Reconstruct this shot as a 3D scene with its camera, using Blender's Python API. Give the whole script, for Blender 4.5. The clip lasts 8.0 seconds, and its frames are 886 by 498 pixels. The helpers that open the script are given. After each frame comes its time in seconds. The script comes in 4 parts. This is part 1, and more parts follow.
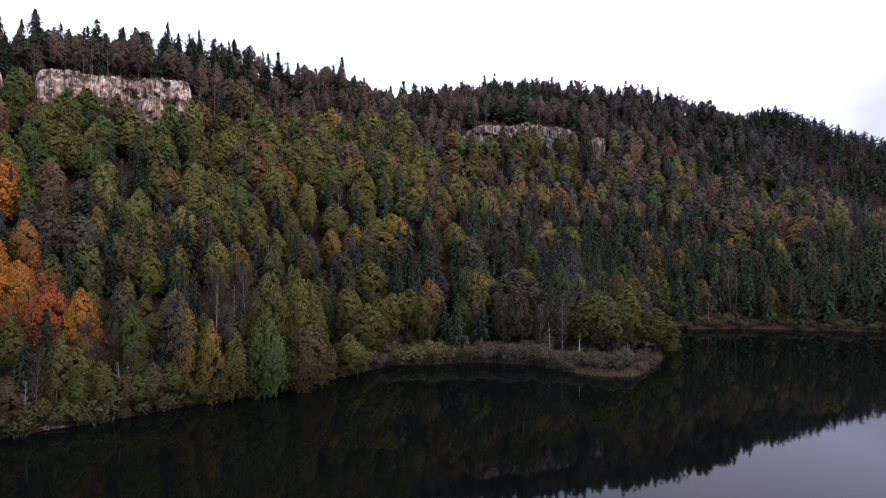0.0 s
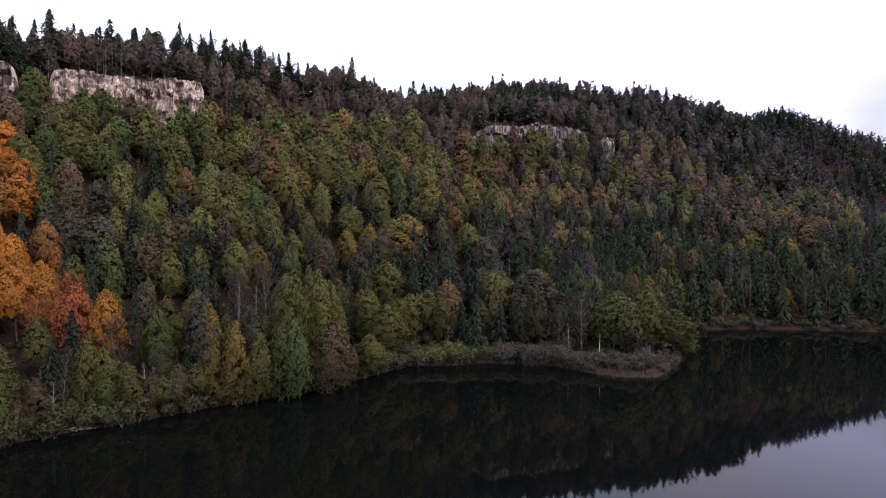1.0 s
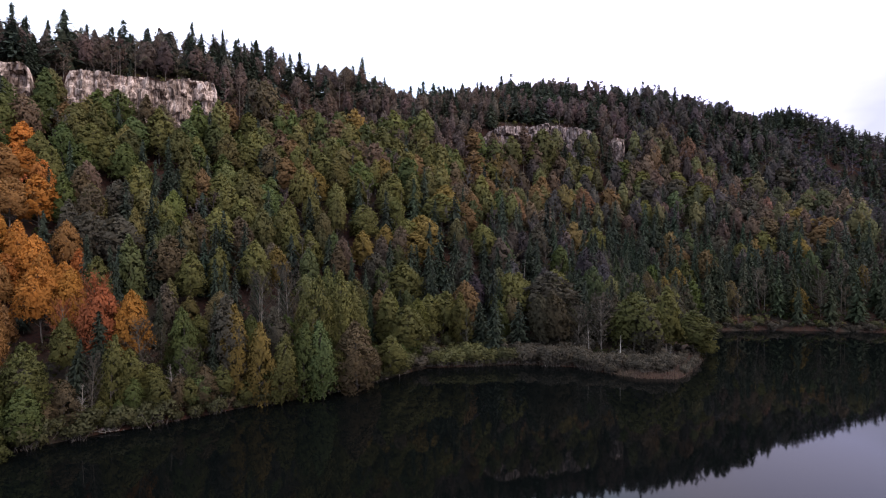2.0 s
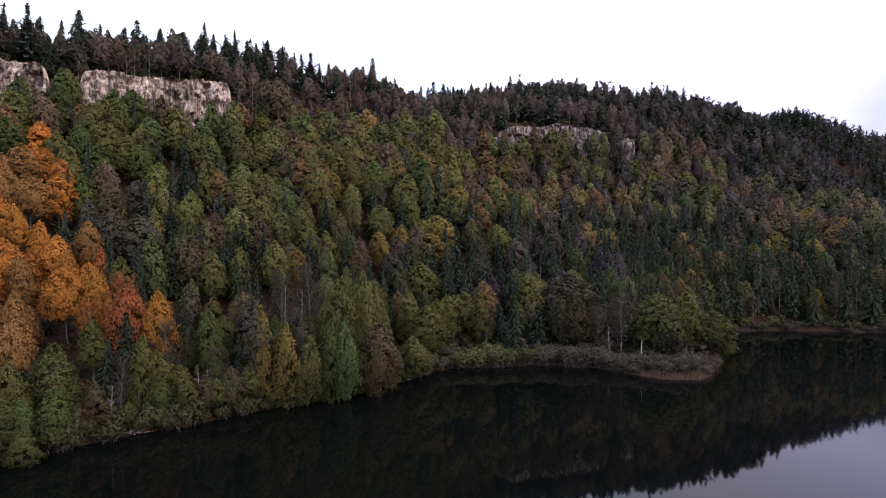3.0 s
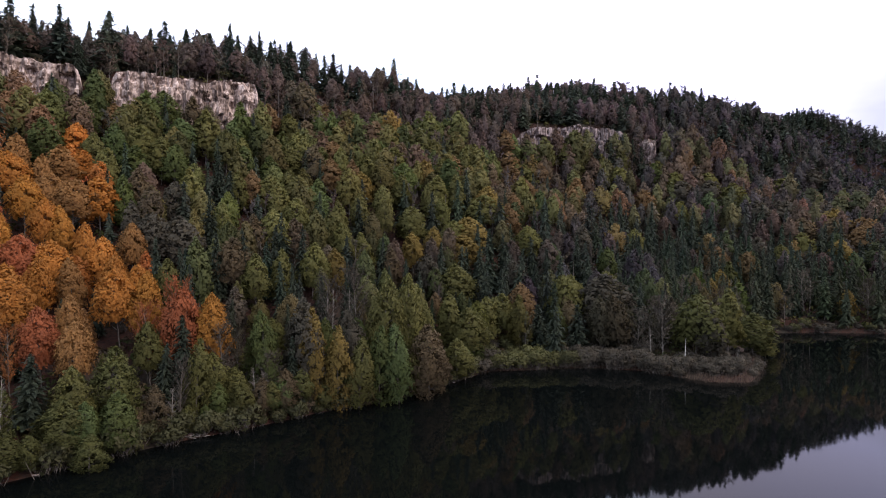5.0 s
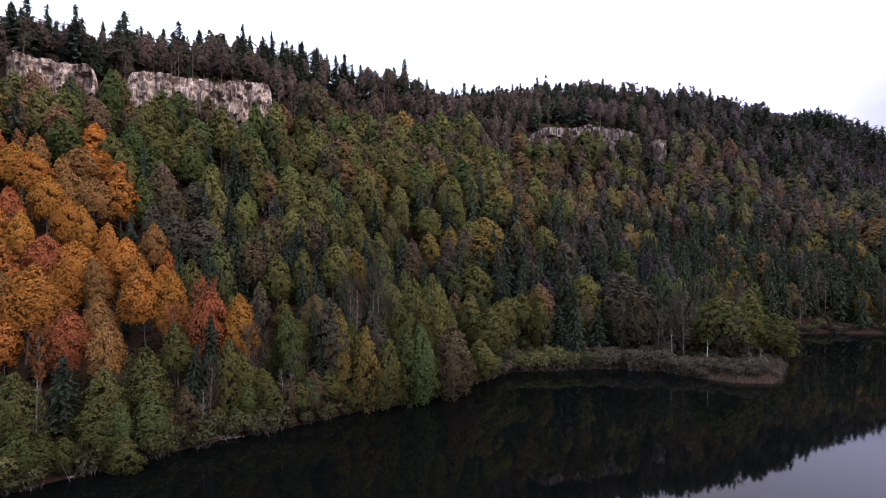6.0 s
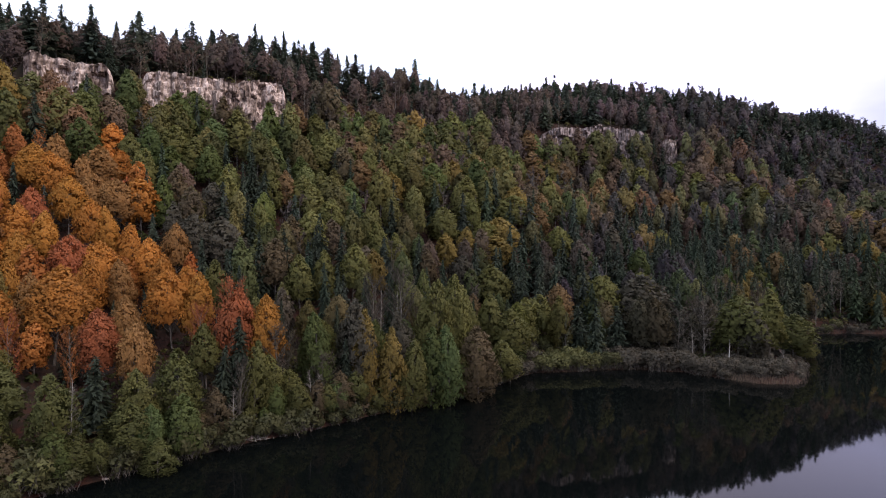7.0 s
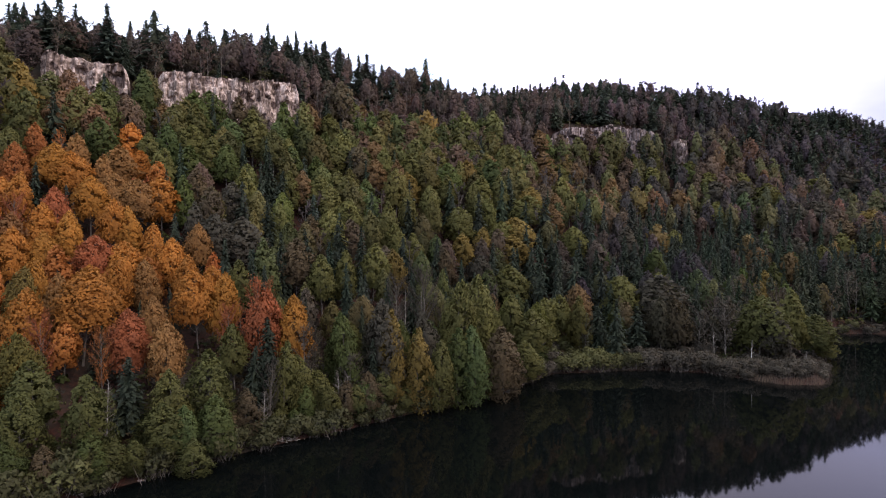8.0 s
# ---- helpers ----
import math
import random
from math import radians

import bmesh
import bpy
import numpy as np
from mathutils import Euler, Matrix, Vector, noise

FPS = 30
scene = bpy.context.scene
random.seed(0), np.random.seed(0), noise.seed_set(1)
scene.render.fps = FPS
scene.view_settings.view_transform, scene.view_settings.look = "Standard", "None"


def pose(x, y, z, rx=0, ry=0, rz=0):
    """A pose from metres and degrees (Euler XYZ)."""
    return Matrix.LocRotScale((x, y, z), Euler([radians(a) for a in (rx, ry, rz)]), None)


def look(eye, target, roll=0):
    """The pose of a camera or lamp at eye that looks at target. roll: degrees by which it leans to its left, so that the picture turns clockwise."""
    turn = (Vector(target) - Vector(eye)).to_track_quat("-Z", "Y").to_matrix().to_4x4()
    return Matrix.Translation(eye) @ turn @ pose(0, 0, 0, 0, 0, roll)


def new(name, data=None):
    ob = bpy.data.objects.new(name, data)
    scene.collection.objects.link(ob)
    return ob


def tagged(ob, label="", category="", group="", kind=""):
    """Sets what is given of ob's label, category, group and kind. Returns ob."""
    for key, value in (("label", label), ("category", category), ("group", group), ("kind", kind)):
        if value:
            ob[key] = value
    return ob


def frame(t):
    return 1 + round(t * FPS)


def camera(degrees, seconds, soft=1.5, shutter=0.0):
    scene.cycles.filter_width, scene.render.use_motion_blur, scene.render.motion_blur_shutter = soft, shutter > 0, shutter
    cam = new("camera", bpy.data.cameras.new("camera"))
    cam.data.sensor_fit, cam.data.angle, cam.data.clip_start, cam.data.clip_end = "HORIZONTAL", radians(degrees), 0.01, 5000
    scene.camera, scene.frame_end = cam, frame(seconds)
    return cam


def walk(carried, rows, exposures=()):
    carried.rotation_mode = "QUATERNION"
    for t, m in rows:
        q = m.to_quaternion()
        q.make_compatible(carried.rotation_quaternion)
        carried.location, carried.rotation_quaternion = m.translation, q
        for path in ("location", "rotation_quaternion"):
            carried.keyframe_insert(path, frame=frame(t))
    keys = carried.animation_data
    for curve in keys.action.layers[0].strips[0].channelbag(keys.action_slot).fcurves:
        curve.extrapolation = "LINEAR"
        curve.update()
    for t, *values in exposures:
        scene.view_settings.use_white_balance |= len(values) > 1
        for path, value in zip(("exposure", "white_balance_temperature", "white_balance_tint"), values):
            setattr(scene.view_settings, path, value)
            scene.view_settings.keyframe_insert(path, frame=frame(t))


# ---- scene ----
# The camera drone slides to its left, level, about 39 m above the lake.
cam = camera(74.1, 8.0, soft=1.08)
PATH = [
    # t, x, y, z, tilt, roll, turn
    (0.0, 0.0, 0.0, 38.60, 88.90, 0.00, 0.00),
    (0.5, -2.88, 0.27, 38.62, 88.91, 0.00, 0.01),
    (1.0, -5.81, 0.53, 38.66, 88.93, 0.00, 0.03),
    (1.5, -8.73, 0.78, 38.71, 88.96, 0.01, 0.06),
    (3.0, -17.64, 1.54, 38.80, 89.02, 0.03, 0.14),
    (3.5, -20.65, 1.80, 38.84, 89.04, 0.04, 0.17),
    (4.0, -23.67, 2.07, 38.88, 89.07, 0.05, 0.20),
    (4.5, -26.69, 2.35, 38.92, 89.10, 0.06, 0.23),
    (6.0, -35.82, 3.16, 38.97, 89.17, 0.09, 0.30),
    (6.5, -38.83, 3.44, 38.99, 89.18, 0.10, 0.32),
    (7.0, -41.82, 3.73, 39.00, 89.19, 0.10, 0.34),
    (7.5, -44.82, 4.01, 39.01, 89.20, 0.10, 0.37),
    (8.0, -47.82, 4.30, 39.01, 89.20, 0.10, 0.40),
]
walk(cam, [(t, pose(x, y, z, rx, ry, rz)) for t, x, y, z, rx, ry, rz in PATH])
scene.view_settings.exposure = -0.14

# ---- sky and light: a bright overcast evening, soft light ----
world = bpy.data.worlds.new("sky")
scene.world = world
world.use_nodes = True
wt = world.node_tree
wt.nodes.clear()
w_out = wt.nodes.new("ShaderNodeOutputWorld")
w_bg = wt.nodes.new("ShaderNodeBackground")
w_cloud = wt.nodes.new("ShaderNodeBackground")
w_add = wt.nodes.new("ShaderNodeAddShader")
w_sky = wt.nodes.new("ShaderNodeTexSky")
w_sky.sky_type, w_sky.sun_disc = "NISHITA", False
w_sky.sun_elevation, w_sky.sun_rotation = radians(43.5), radians(116.6)
w_bg.inputs["Strength"].default_value = 0.06
w_tc = wt.nodes.new("ShaderNodeTexCoord")
w_map = wt.nodes.new("ShaderNodeMapping")
w_map.inputs["Scale"].default_value = (1.2, 1.2, 3.5)
w_noise = wt.nodes.new("ShaderNodeTexNoise")
w_noise.inputs["Scale"].default_value, w_noise.inputs["Detail"].default_value = 1.6, 5
# the cloud cover is thicker and dimmer low down in the east, and thins out overhead
w_dot = wt.nodes.new("ShaderNodeVectorMath")
w_dot.operation, w_dot.inputs[1].default_value = "DOT_PRODUCT", (-0.5, 0.0, 1.0)
w_sum = wt.nodes.new("ShaderNodeMath")
w_sum.operation, w_sum.inputs[1].default_value = "MULTIPLY_ADD", 0.35
w_ramp = wt.nodes.new("ShaderNodeValToRGB")
for _ in range(4):
    w_ramp.color_ramp.elements.new(0.5)
for e, (p, c) in zip(w_ramp.color_ramp.elements, ((0.05, (0.31, 0.285, 0.37)), (0.17, (0.70, 0.66, 1.0)), (0.36, (0.84, 0.76, 1.0)), (0.46, (0.66, 0.76, 1.0)), (0.6, (0.78, 0.80, 1.0)), (0.9, (0.80, 0.86, 1.0)))):
    e.position, e.color = p, (*c, 1)
w_cloud.inputs["Strength"].default_value = 2.3
for a, b in ((w_tc.outputs["Generated"], w_map.inputs["Vector"]), (w_map.outputs[0], w_noise.inputs["Vector"]),
             (w_tc.outputs["Generated"], w_dot.inputs[0]), (w_noise.outputs[0], w_sum.inputs[0]), (w_dot.outputs["Value"], w_sum.inputs[2]),
             (w_sum.outputs[0], w_ramp.inputs[0]), (w_ramp.outputs[0], w_cloud.inputs["Color"]),
             (w_sky.outputs[0], w_bg.inputs["Color"]), (w_bg.outputs[0], w_add.inputs[0]),
             (w_cloud.outputs[0], w_add.inputs[1]), (w_add.outputs[0], w_out.inputs["Surface"])):
    wt.links.new(a, b)
sun_data = bpy.data.lights.new("sun", "SUN")
sun_data.energy, sun_data.angle, sun_data.color = 2.75, radians(38), (1.0, 0.815, 0.62)
sun = new("sun", sun_data)
sun.matrix_world = look((330, -165, 350), (0, 0, 0))


# ---- materials ----
def material(name, roughness=0.8, specular=0.3):
    m = bpy.data.materials.new(name)
    m.use_nodes = True
    b = m.node_tree.nodes["Principled BSDF"]
    b.inputs["Roughness"].default_value = roughness
    b.inputs["Specular IOR Level"].default_value = specular
    return m, m.node_tree, b


def noise_node(nt, scale, detail=4, coords="Object", stretch=(1, 1, 1)):
    tc, mp, n = (nt.nodes.new("ShaderNode" + k) for k in ("TexCoord", "Mapping", "TexNoise"))
    mp.inputs["Scale"].default_value = stretch
    n.inputs["Scale"].default_value, n.inputs["Detail"].default_value = scale, detail
    nt.links.new(tc.outputs[coords], mp.inputs["Vector"])
    nt.links.new(mp.outputs[0], n.inputs["Vector"])
    return n


def ramp_node(nt, source, *stops):
    r = nt.nodes.new("ShaderNodeValToRGB")
    while len(r.color_ramp.elements) < len(stops):
        r.color_ramp.elements.new(0.5)
    for e, (p, c) in zip(r.color_ramp.elements, stops):
        e.position, e.color = p, (*c, 1)
    nt.links.new(source, r.inputs[0])
    return r


def mix_colour(nt, a, b, factor, mode="MIX"):
    m = nt.nodes.new("ShaderNodeMix")
    m.data_type, m.blend_type = "RGBA", mode
    for socket, value in ((m.inputs["Factor"], factor), (m.inputs["A"], a), (m.inputs["B"], b)):
        if hasattr(value, "links"):
            nt.links.new(value, socket)
        else:
            socket.default_value = value
    return m.outputs["Result"]


def bump(nt, bsdf, height, strength, distance):
    b = nt.nodes.new("ShaderNodeBump")
    b.inputs["Strength"].default_value, b.inputs["Distance"].default_value = strength, distance
    nt.links.new(height, b.inputs["Height"])
    nt.links.new(b.outputs[0], bsdf.inputs["Normal"])


def foliage(name, from_attribute, low=0.84, high=1.17, thin=0.2, lace=4.5, gaps=0.43):
    """Leaves or needles: the tree's own colour, varied from leaf to leaf, with some light let through."""
    m, nt, b = material(name, 0.75, 0.15)
    if from_attribute:
        src = nt.nodes.new("ShaderNodeAttribute")
        src.attribute_name = "tint"
        colour = src.outputs["Color"]
    else:
        src = nt.nodes.new("ShaderNodeObjectInfo")
        colour = src.outputs["Color"]
    geo = nt.nodes.new("ShaderNodeNewGeometry")
    shade = ramp_node(nt, geo.outputs["Random Per Island"], (0.0, (low, low, low)), (1.0, (high, high, high * 0.9)))
    c = mix_colour(nt, colour, shade.outputs[0], 1.0, "MULTIPLY")
    patch = ramp_node(nt, noise_node(nt, 0.35, 3).outputs[0], (0.35, (0.85, 0.87, 0.88)), (0.65, (1.12, 1.08, 1.0)))
    c = mix_colour(nt, c, patch.outputs[0], 1.0, "MULTIPLY")
    grain = ramp_node(nt, noise_node(nt, lace * 1.7, 2).outputs[0], (0.36, (0.90, 0.90, 0.91)), (0.64, (1.09, 1.08, 1.06)))
    c = mix_colour(nt, c, grain.outputs[0], 1.0, "MULTIPLY")
    nt.links.new(c, b.inputs["Base Color"])
    t = nt.nodes.new("ShaderNodeBsdfTranslucent")
    nt.links.new(c, t.inputs["Color"])
    mx = nt.nodes.new("ShaderNodeMixShader")
    mx.inputs[0].default_value = thin
    nt.links.new(b.outputs[0], mx.inputs[1])
    nt.links.new(t.outputs[0], mx.inputs[2])
    # each spray is a lace of single leaves with gaps between them
    lace_noise = noise_node(nt, lace, 2)
    cut = nt.nodes.new("ShaderNodeMath")
    cut.operation, cut.inputs[1].default_value = "GREATER_THAN", gaps
    nt.links.new(lace_noise.outputs[0], cut.inputs[0])
    clear = nt.nodes.new("ShaderNodeBsdfTransparent")
    whole = nt.nodes.new("ShaderNodeMixShader")
    nt.links.new(cut.outputs[0], whole.inputs[0])
    nt.links.new(clear.outputs[0], whole.inputs[1])
    nt.links.new(mx.outputs[0], whole.inputs[2])
    nt.links.new(whole.outputs[0], nt.nodes["Material Output"].inputs["Surface"])
    return m


def bark(name, dark, light, scale=3.0):
    m, nt, b = material(name, 0.9, 0.2)
    n = noise_node(nt, scale, 5, stretch=(1, 1, 0.3))
    nt.links.new(ramp_node(nt, n.outputs[0], (0.35, dark), (0.68, light)).outputs[0], b.inputs["Base Color"])
    bump(nt, b, n.outputs[0], 0.6, 0.05)
    return m


LEAF = foliage("leaves", False, 0.86, 1.14, thin=0.34, lace=6.0, gaps=0.32)
LEAF_MID = foliage("slope_leaves", False, 0.9, 1.1, 0.42, 4.5, 0.33)
LEAF_WOODS = foliage("woods_leaves", True, 0.92, 1.08, 0.42, 3.4, 0.31)
TWIGS, TWIGS_WOODS = foliage("twigs", False, gaps=0.0), foliage("woods_twigs", True, 0.8, 1.2, gaps=0.0)
NEEDLE = foliage("needles", False, 0.82, 1.18, 0.25, 5.0, 0.40)
NEEDLE_WOODS = foliage("woods_needles", True, 0.82, 1.18, 0.25, 3.4, 0.38)
BARK = bark("grey_bark", (0.05, 0.042, 0.036), (0.17, 0.15, 0.13))
PALE_BARK = bark("pale_bark", (0.10, 0.09, 0.08), (0.30, 0.28, 0.25))
WHITE_BARK = bark("birch_bark", (0.25, 0.24, 0.22), (0.6, 0.58, 0.55), 2.0)

# leaf litter, soil and moss
GROUND, nt, b = material("leaf_litter", 0.95, 0.15)
n1, n2, n3 = noise_node(nt, 0.06, 4), noise_node(nt, 1.3, 6), noise_node(nt, 9.0, 4)
c1 = ramp_node(nt, n2.outputs[0], (0.3, (0.014, 0.009, 0.007)), (0.5, (0.026, 0.012, 0.009)), (0.72, (0.050, 0.017, 0.010))).outputs[0]
c2 = ramp_node(nt, n3.outputs[0], (0.3, (0.012, 0.011, 0.008)), (0.7, (0.026, 0.021, 0.015))).outputs[0]
f1 = ramp_node(nt, n1.outputs[0], (0.45, (0, 0, 0)), (0.62, (1, 1, 1))).outputs[0]
nt.links.new(mix_colour(nt, c1, c2, f1), b.inputs["Base Color"])
bump(nt, b, n3.outputs[0], 0.8, 0.15)

# pale limestone with vertical stains and rusty patches
ROCK, nt, b = material("limestone", 0.9, 0.25)
n1, n2, n3 = noise_node(nt, 0.16, 6, stretch=(1, 1, 0.5)), noise_node(nt, 0.85, 7, stretch=(1, 1, 0.09)), noise_node(nt, 1.6, 8, stretch=(1, 1, 0.6))
n4 = noise_node(nt, 0.3, 5, stretch=(0.25, 0.25, 2.2))
c1 = ramp_node(nt, n1.outputs[0], (0.34, (0.26, 0.215, 0.20)), (0.47, (0.46, 0.39, 0.36)), (0.6, (0.70, 0.60, 0.56))).outputs[0]
c2 = ramp_node(nt, n2.outputs[0], (0.40, (0.24, 0.20, 0.18)), (0.47, (0.78, 0.72, 0.68)), (0.52, (1, 0.98, 0.96))).outputs[0]
c3 = ramp_node(nt, n3.outputs[0], (0.36, (0.36, 0.33, 0.31)), (0.45, (0.95, 0.92, 0.9)), (0.7, (1.08, 1.05, 1.02))).outputs[0]
c5 = ramp_node(nt, n4.outputs[0], (0.38, (0.5, 0.46, 0.43)), (0.47, (1, 1, 1))).outputs[0]
c4 = mix_colour(nt, mix_colour(nt, c1, c2, 0.85, "MULTIPLY"), c3, 0.85, "MULTIPLY")
c4 = mix_colour(nt, c4, c5, 0.6, "MULTIPLY")
for crack_scale, depth in ((0.22, 0.8), (0.6, 0.6)):
    tc, mp, vo = (nt.nodes.new("ShaderNode" + k) for k in ("TexCoord", "Mapping", "TexVoronoi"))
    mp.inputs["Scale"].default_value = (1, 1, 0.42)
    vo.feature, vo.inputs["Scale"].default_value = "DISTANCE_TO_EDGE", crack_scale
    warp = mix_colour(nt, tc.outputs["Object"], n1.outputs["Color"], 0.02, "LINEAR_LIGHT")
    nt.links.new(warp, mp.inputs["Vector"])
    nt.links.new(mp.outputs[0], vo.inputs["Vector"])
    lines = ramp_node(nt, vo.outputs["Distance"], (0.0, (0.22, 0.18, 0.16)), (0.05, (0.8, 0.78, 0.76)), (0.12, (1, 1, 1))).outputs[0]
    c4 = mix_colour(nt, c4, lines, depth, "MULTIPLY")
c4 = mix_colour(nt, c4, nt.nodes.new("ShaderNodeObjectInfo").outputs["Color"], 1.0, "MULTIPLY")
nt.links.new(c4, b.inputs["Base Color"])
bump(nt, b, n3.outputs[0], 0.7, 0.4)

# the still, dark lake
WATER, nt, b = material("lake_water", 0.03, 0.23)
b.inputs["Base Color"].default_value = (0.0015, 0.002, 0.002, 1)
b.inputs["IOR"].default_value = 1.333
rip = noise_node(nt, 0.5, 3, stretch=(1, 1.6, 1))
bump(nt, b, rip.outputs[0], 0.03, 0.015)

# ---- the plan: shoreline, foot of the slope, heights ----
SHORE = [(-900, -700), (-420, -260), (-260, -70), (-170, 28), (-130, 68), (-104, 93), (-86, 112), (-70, 125), (-52, 140),
         (-40, 147.6), (-29, 161), (-18, 176), (0, 179.5), (15, 181.5), (30, 177), (36, 170), (44, 163), (53, 163),
         (58.5, 170), (70, 189), (74, 207), (82, 228), (94, 247), (126, 250), (185, 240), (260, 226), (420, 215), (1400, 260)]
TOE = [(-900, -700), (-420, -260), (-260, -70), (-170, 28), (-130, 68), (-104, 93), (-86, 112), (-70, 125), (-52, 140),
       (-40, 148), (-29, 163), (-14, 184), (20, 198), (60, 206), (80, 230), (94, 247), (126, 250), (185, 240), (260, 226),
       (420, 215), (1400, 260)]


def inland(line, x, y):
    """Distance from the line to points of the plan, positive on the land's side."""
    pts = np.array(line, float)
    best = np.full(x.shape, 1e9)
    inside = np.zeros(x.shape, bool)
    for (ax, ay), (bx, by) in zip(pts[:-1], pts[1:]):
        ux, uy = bx - ax, by - ay
        t = np.clip(((x - ax) * ux + (y - ay) * uy) / (ux * ux + uy * uy), 0, 1)
        best = np.minimum(best, np.hypot(x - ax - t * ux, y - ay - t * uy))
    ring = np.vstack([pts, [(1400, 9000), (-900, 9000)]])
    for (ax, ay), (bx, by) in zip(ring, np.roll(ring, -1, 0)):
        if ay != by:
            inside ^= ((ay > y) != (by > y)) & (x < (bx - ax) * (y - ay) / (by - ay) + ax)
    return np.where(inside, best, -best)


def step(a, b, v):
    t = np.clip((v - a) / (b - a), 0, 1)
    return t * t * (3 - 2 * t)


def wobble(x, y, scale, seed):
    """Smooth noise of about -1 to 1 in the plan."""
    k = np.array([1.0, 1.7, 2.9])[:, None] / scale
    a = np.array([0.4, 1.9, 3.3])[:, None] + seed
    xs, ys = np.ravel(x), np.ravel(y)
    v = np.sin(k * (xs * np.cos(a) + ys * np.sin(a)) + 3 * a) * np.sin(k * (ys * np.cos(a) - xs * np.sin(a)) + 5 * a)
    return (v * np.array([0.55, 0.35, 0.25])[:, None]).sum(0).reshape(np.shape(x)) * 1.4


def cliff_part(x, y):
    """1 where the slope breaks off in a rock face, 0 where it does not."""
    s = 0.79 * x + 0.61 * y
    left = step(-27, -22, s) * (1 - step(3, 7, s)) + step(12, 16, s) * (1 - step(71, 75, s))
    right = step(6, 12, x) * (1 - step(83, 88, x)) + step(93, 96, x) * (1 - step(103, 106, x))
    return np.where(x < -60, 0.85 * left, 0.6 * right)


def height(x, y):
    x, y = np.asarray(x, float), np.asarray(y, float)
    ds, d = inland(SHORE, x, y), inland(TOE, x, y)
    edge = 139 - 8 * step(-70, 20, x)
    d = np.where(d > 60, 60 + (d - 60) * 75 / (edge - 60), d)
    # towards the end of the hill the upper slope is gentler
    d = np.where(d > 100, 100 + (d - 100) * (1 - 0.45 * step(115, 215, x)), d)
    soft = np.interp(d, [0, 4, 12, 26, 50, 92, 117, 135, 150, 165, 210, 350], [0, 1.2, 5, 11, 22, 51, 70, 90, 107, 117, 127, 130])
    hard = np.interp(d, [0, 4, 12, 26, 50, 92, 117, 130, 133, 150, 165, 210, 350], [0, 1.2, 5, 11, 22, 51, 70, 80, 103, 112, 120, 128, 130])
    m = cliff_part(x, y)
    slope = np.where(d > 0, soft + (hard - soft) * m, 0)
    slope = slope + wobble(x, y, 22, 0.3) * 2.0 * step(15, 60, d)
    # two humps of the ridge
    hump = 11 * np.exp(-((x + 105) / 55) ** 2 - ((y - 330) / 60) ** 2) + 10 * np.exp(-((x - 105) / 85) ** 2 - ((y - 445) / 50) ** 2)
    slope = slope + hump * step(138, 165, d) + 8 * np.exp(-((x + 116) / 24) ** 2 - ((y - 279) / 26) ** 2) * step(108, 130, d) + (10 - 6 * step(134, 152, d)) * np.exp(-((x - 50) / 60) ** 2) * step(114, 130, d) * step(320, 345, y)
    # the crest dips before the second hump and towards the west; a rib and two hollows on the slope
    slope = slope - 6 * (1 - step(-165, -140, x)) * step(138, 152, d) - 9 * np.exp(-((x + 36) / 20) ** 2 - ((y - 362) / 32) ** 2) - 4.5 * np.exp(-((x + 88) / 15) ** 2 - ((y - 345) / 25) ** 2) - 5 * np.exp(-((x + 34) / 24) ** 2 - ((y - 408) / 28) ** 2)
    slope = slope + 12 * np.exp(-((x + 50) / 45) ** 2 - ((y - 256) / 30) ** 2) - 8 * np.exp(-(x / 35) ** 2 - ((y - 325) / 28) ** 2) + 8 * np.exp(-((x - 182) / 45) ** 2 - ((y - 446) / 24) ** 2)
    cap = np.interp(x, [-400, 140, 215, 245, 275, 330, 480], [150, 150, 124, 108, 78, 40, 30])
    slope = np.minimum(slope, cap + 0.1 * (slope - cap)) * (1 - 0.5 * step(205, 305, x) * step(30, 90, d))
    slope = slope - 24 * np.exp(-((x - 205) / 65) ** 2 - ((y - 365) / 50) ** 2)
    # the next hill, farther along the lake
    far = 157 * step(0, 1, (y + 0.1 * x - 488) / 122) * step(170, 290, x) * (0.915 + 0.085 * step(296, 326, x)) * (1 - 0.0022 * np.clip(x - 300, 0, 300))
    slope = np.maximum(slope, far)
    flat = np.where(ds > 0, 0.8 * step(0, 1.3, ds) + 0.4 * step(1, 5, ds) + 0.1, np.maximum(ds * 0.3, -7) + 0.1)
    south = 70 * step(300, 800, -y - 0.3 * x) + 40 * step(1500, 2600, np.abs(x))
    return np.maximum(flat + slope, np.where(south > 0.5, south - 8, -9))


def ground_z(x, y):
    return float(height(np.array([float(x)]), np.array([float(y)]))[0])


def mesh_from(name, verts, faces, mat, smooth=False):
    """A mesh from numpy arrays; faces all with the same number of corners."""
    me = bpy.data.meshes.new(name)
    n, k = faces.shape
    me.vertices.add(len(verts))
    me.vertices.foreach_set("co", np.ascontiguousarray(verts, np.float32).ravel())
    me.loops.add(n * k)
    me.loops.foreach_set("vertex_index", np.ascontiguousarray(faces, np.int32).ravel())
    me.polygons.add(n)
    me.polygons.foreach_set("loop_start", np.arange(0, n * k, k, dtype=np.int32))
    me.polygons.foreach_set("use_smooth", np.full(n, smooth))
    me.update(calc_edges=True)
    me.materials.append(mat)
    return me


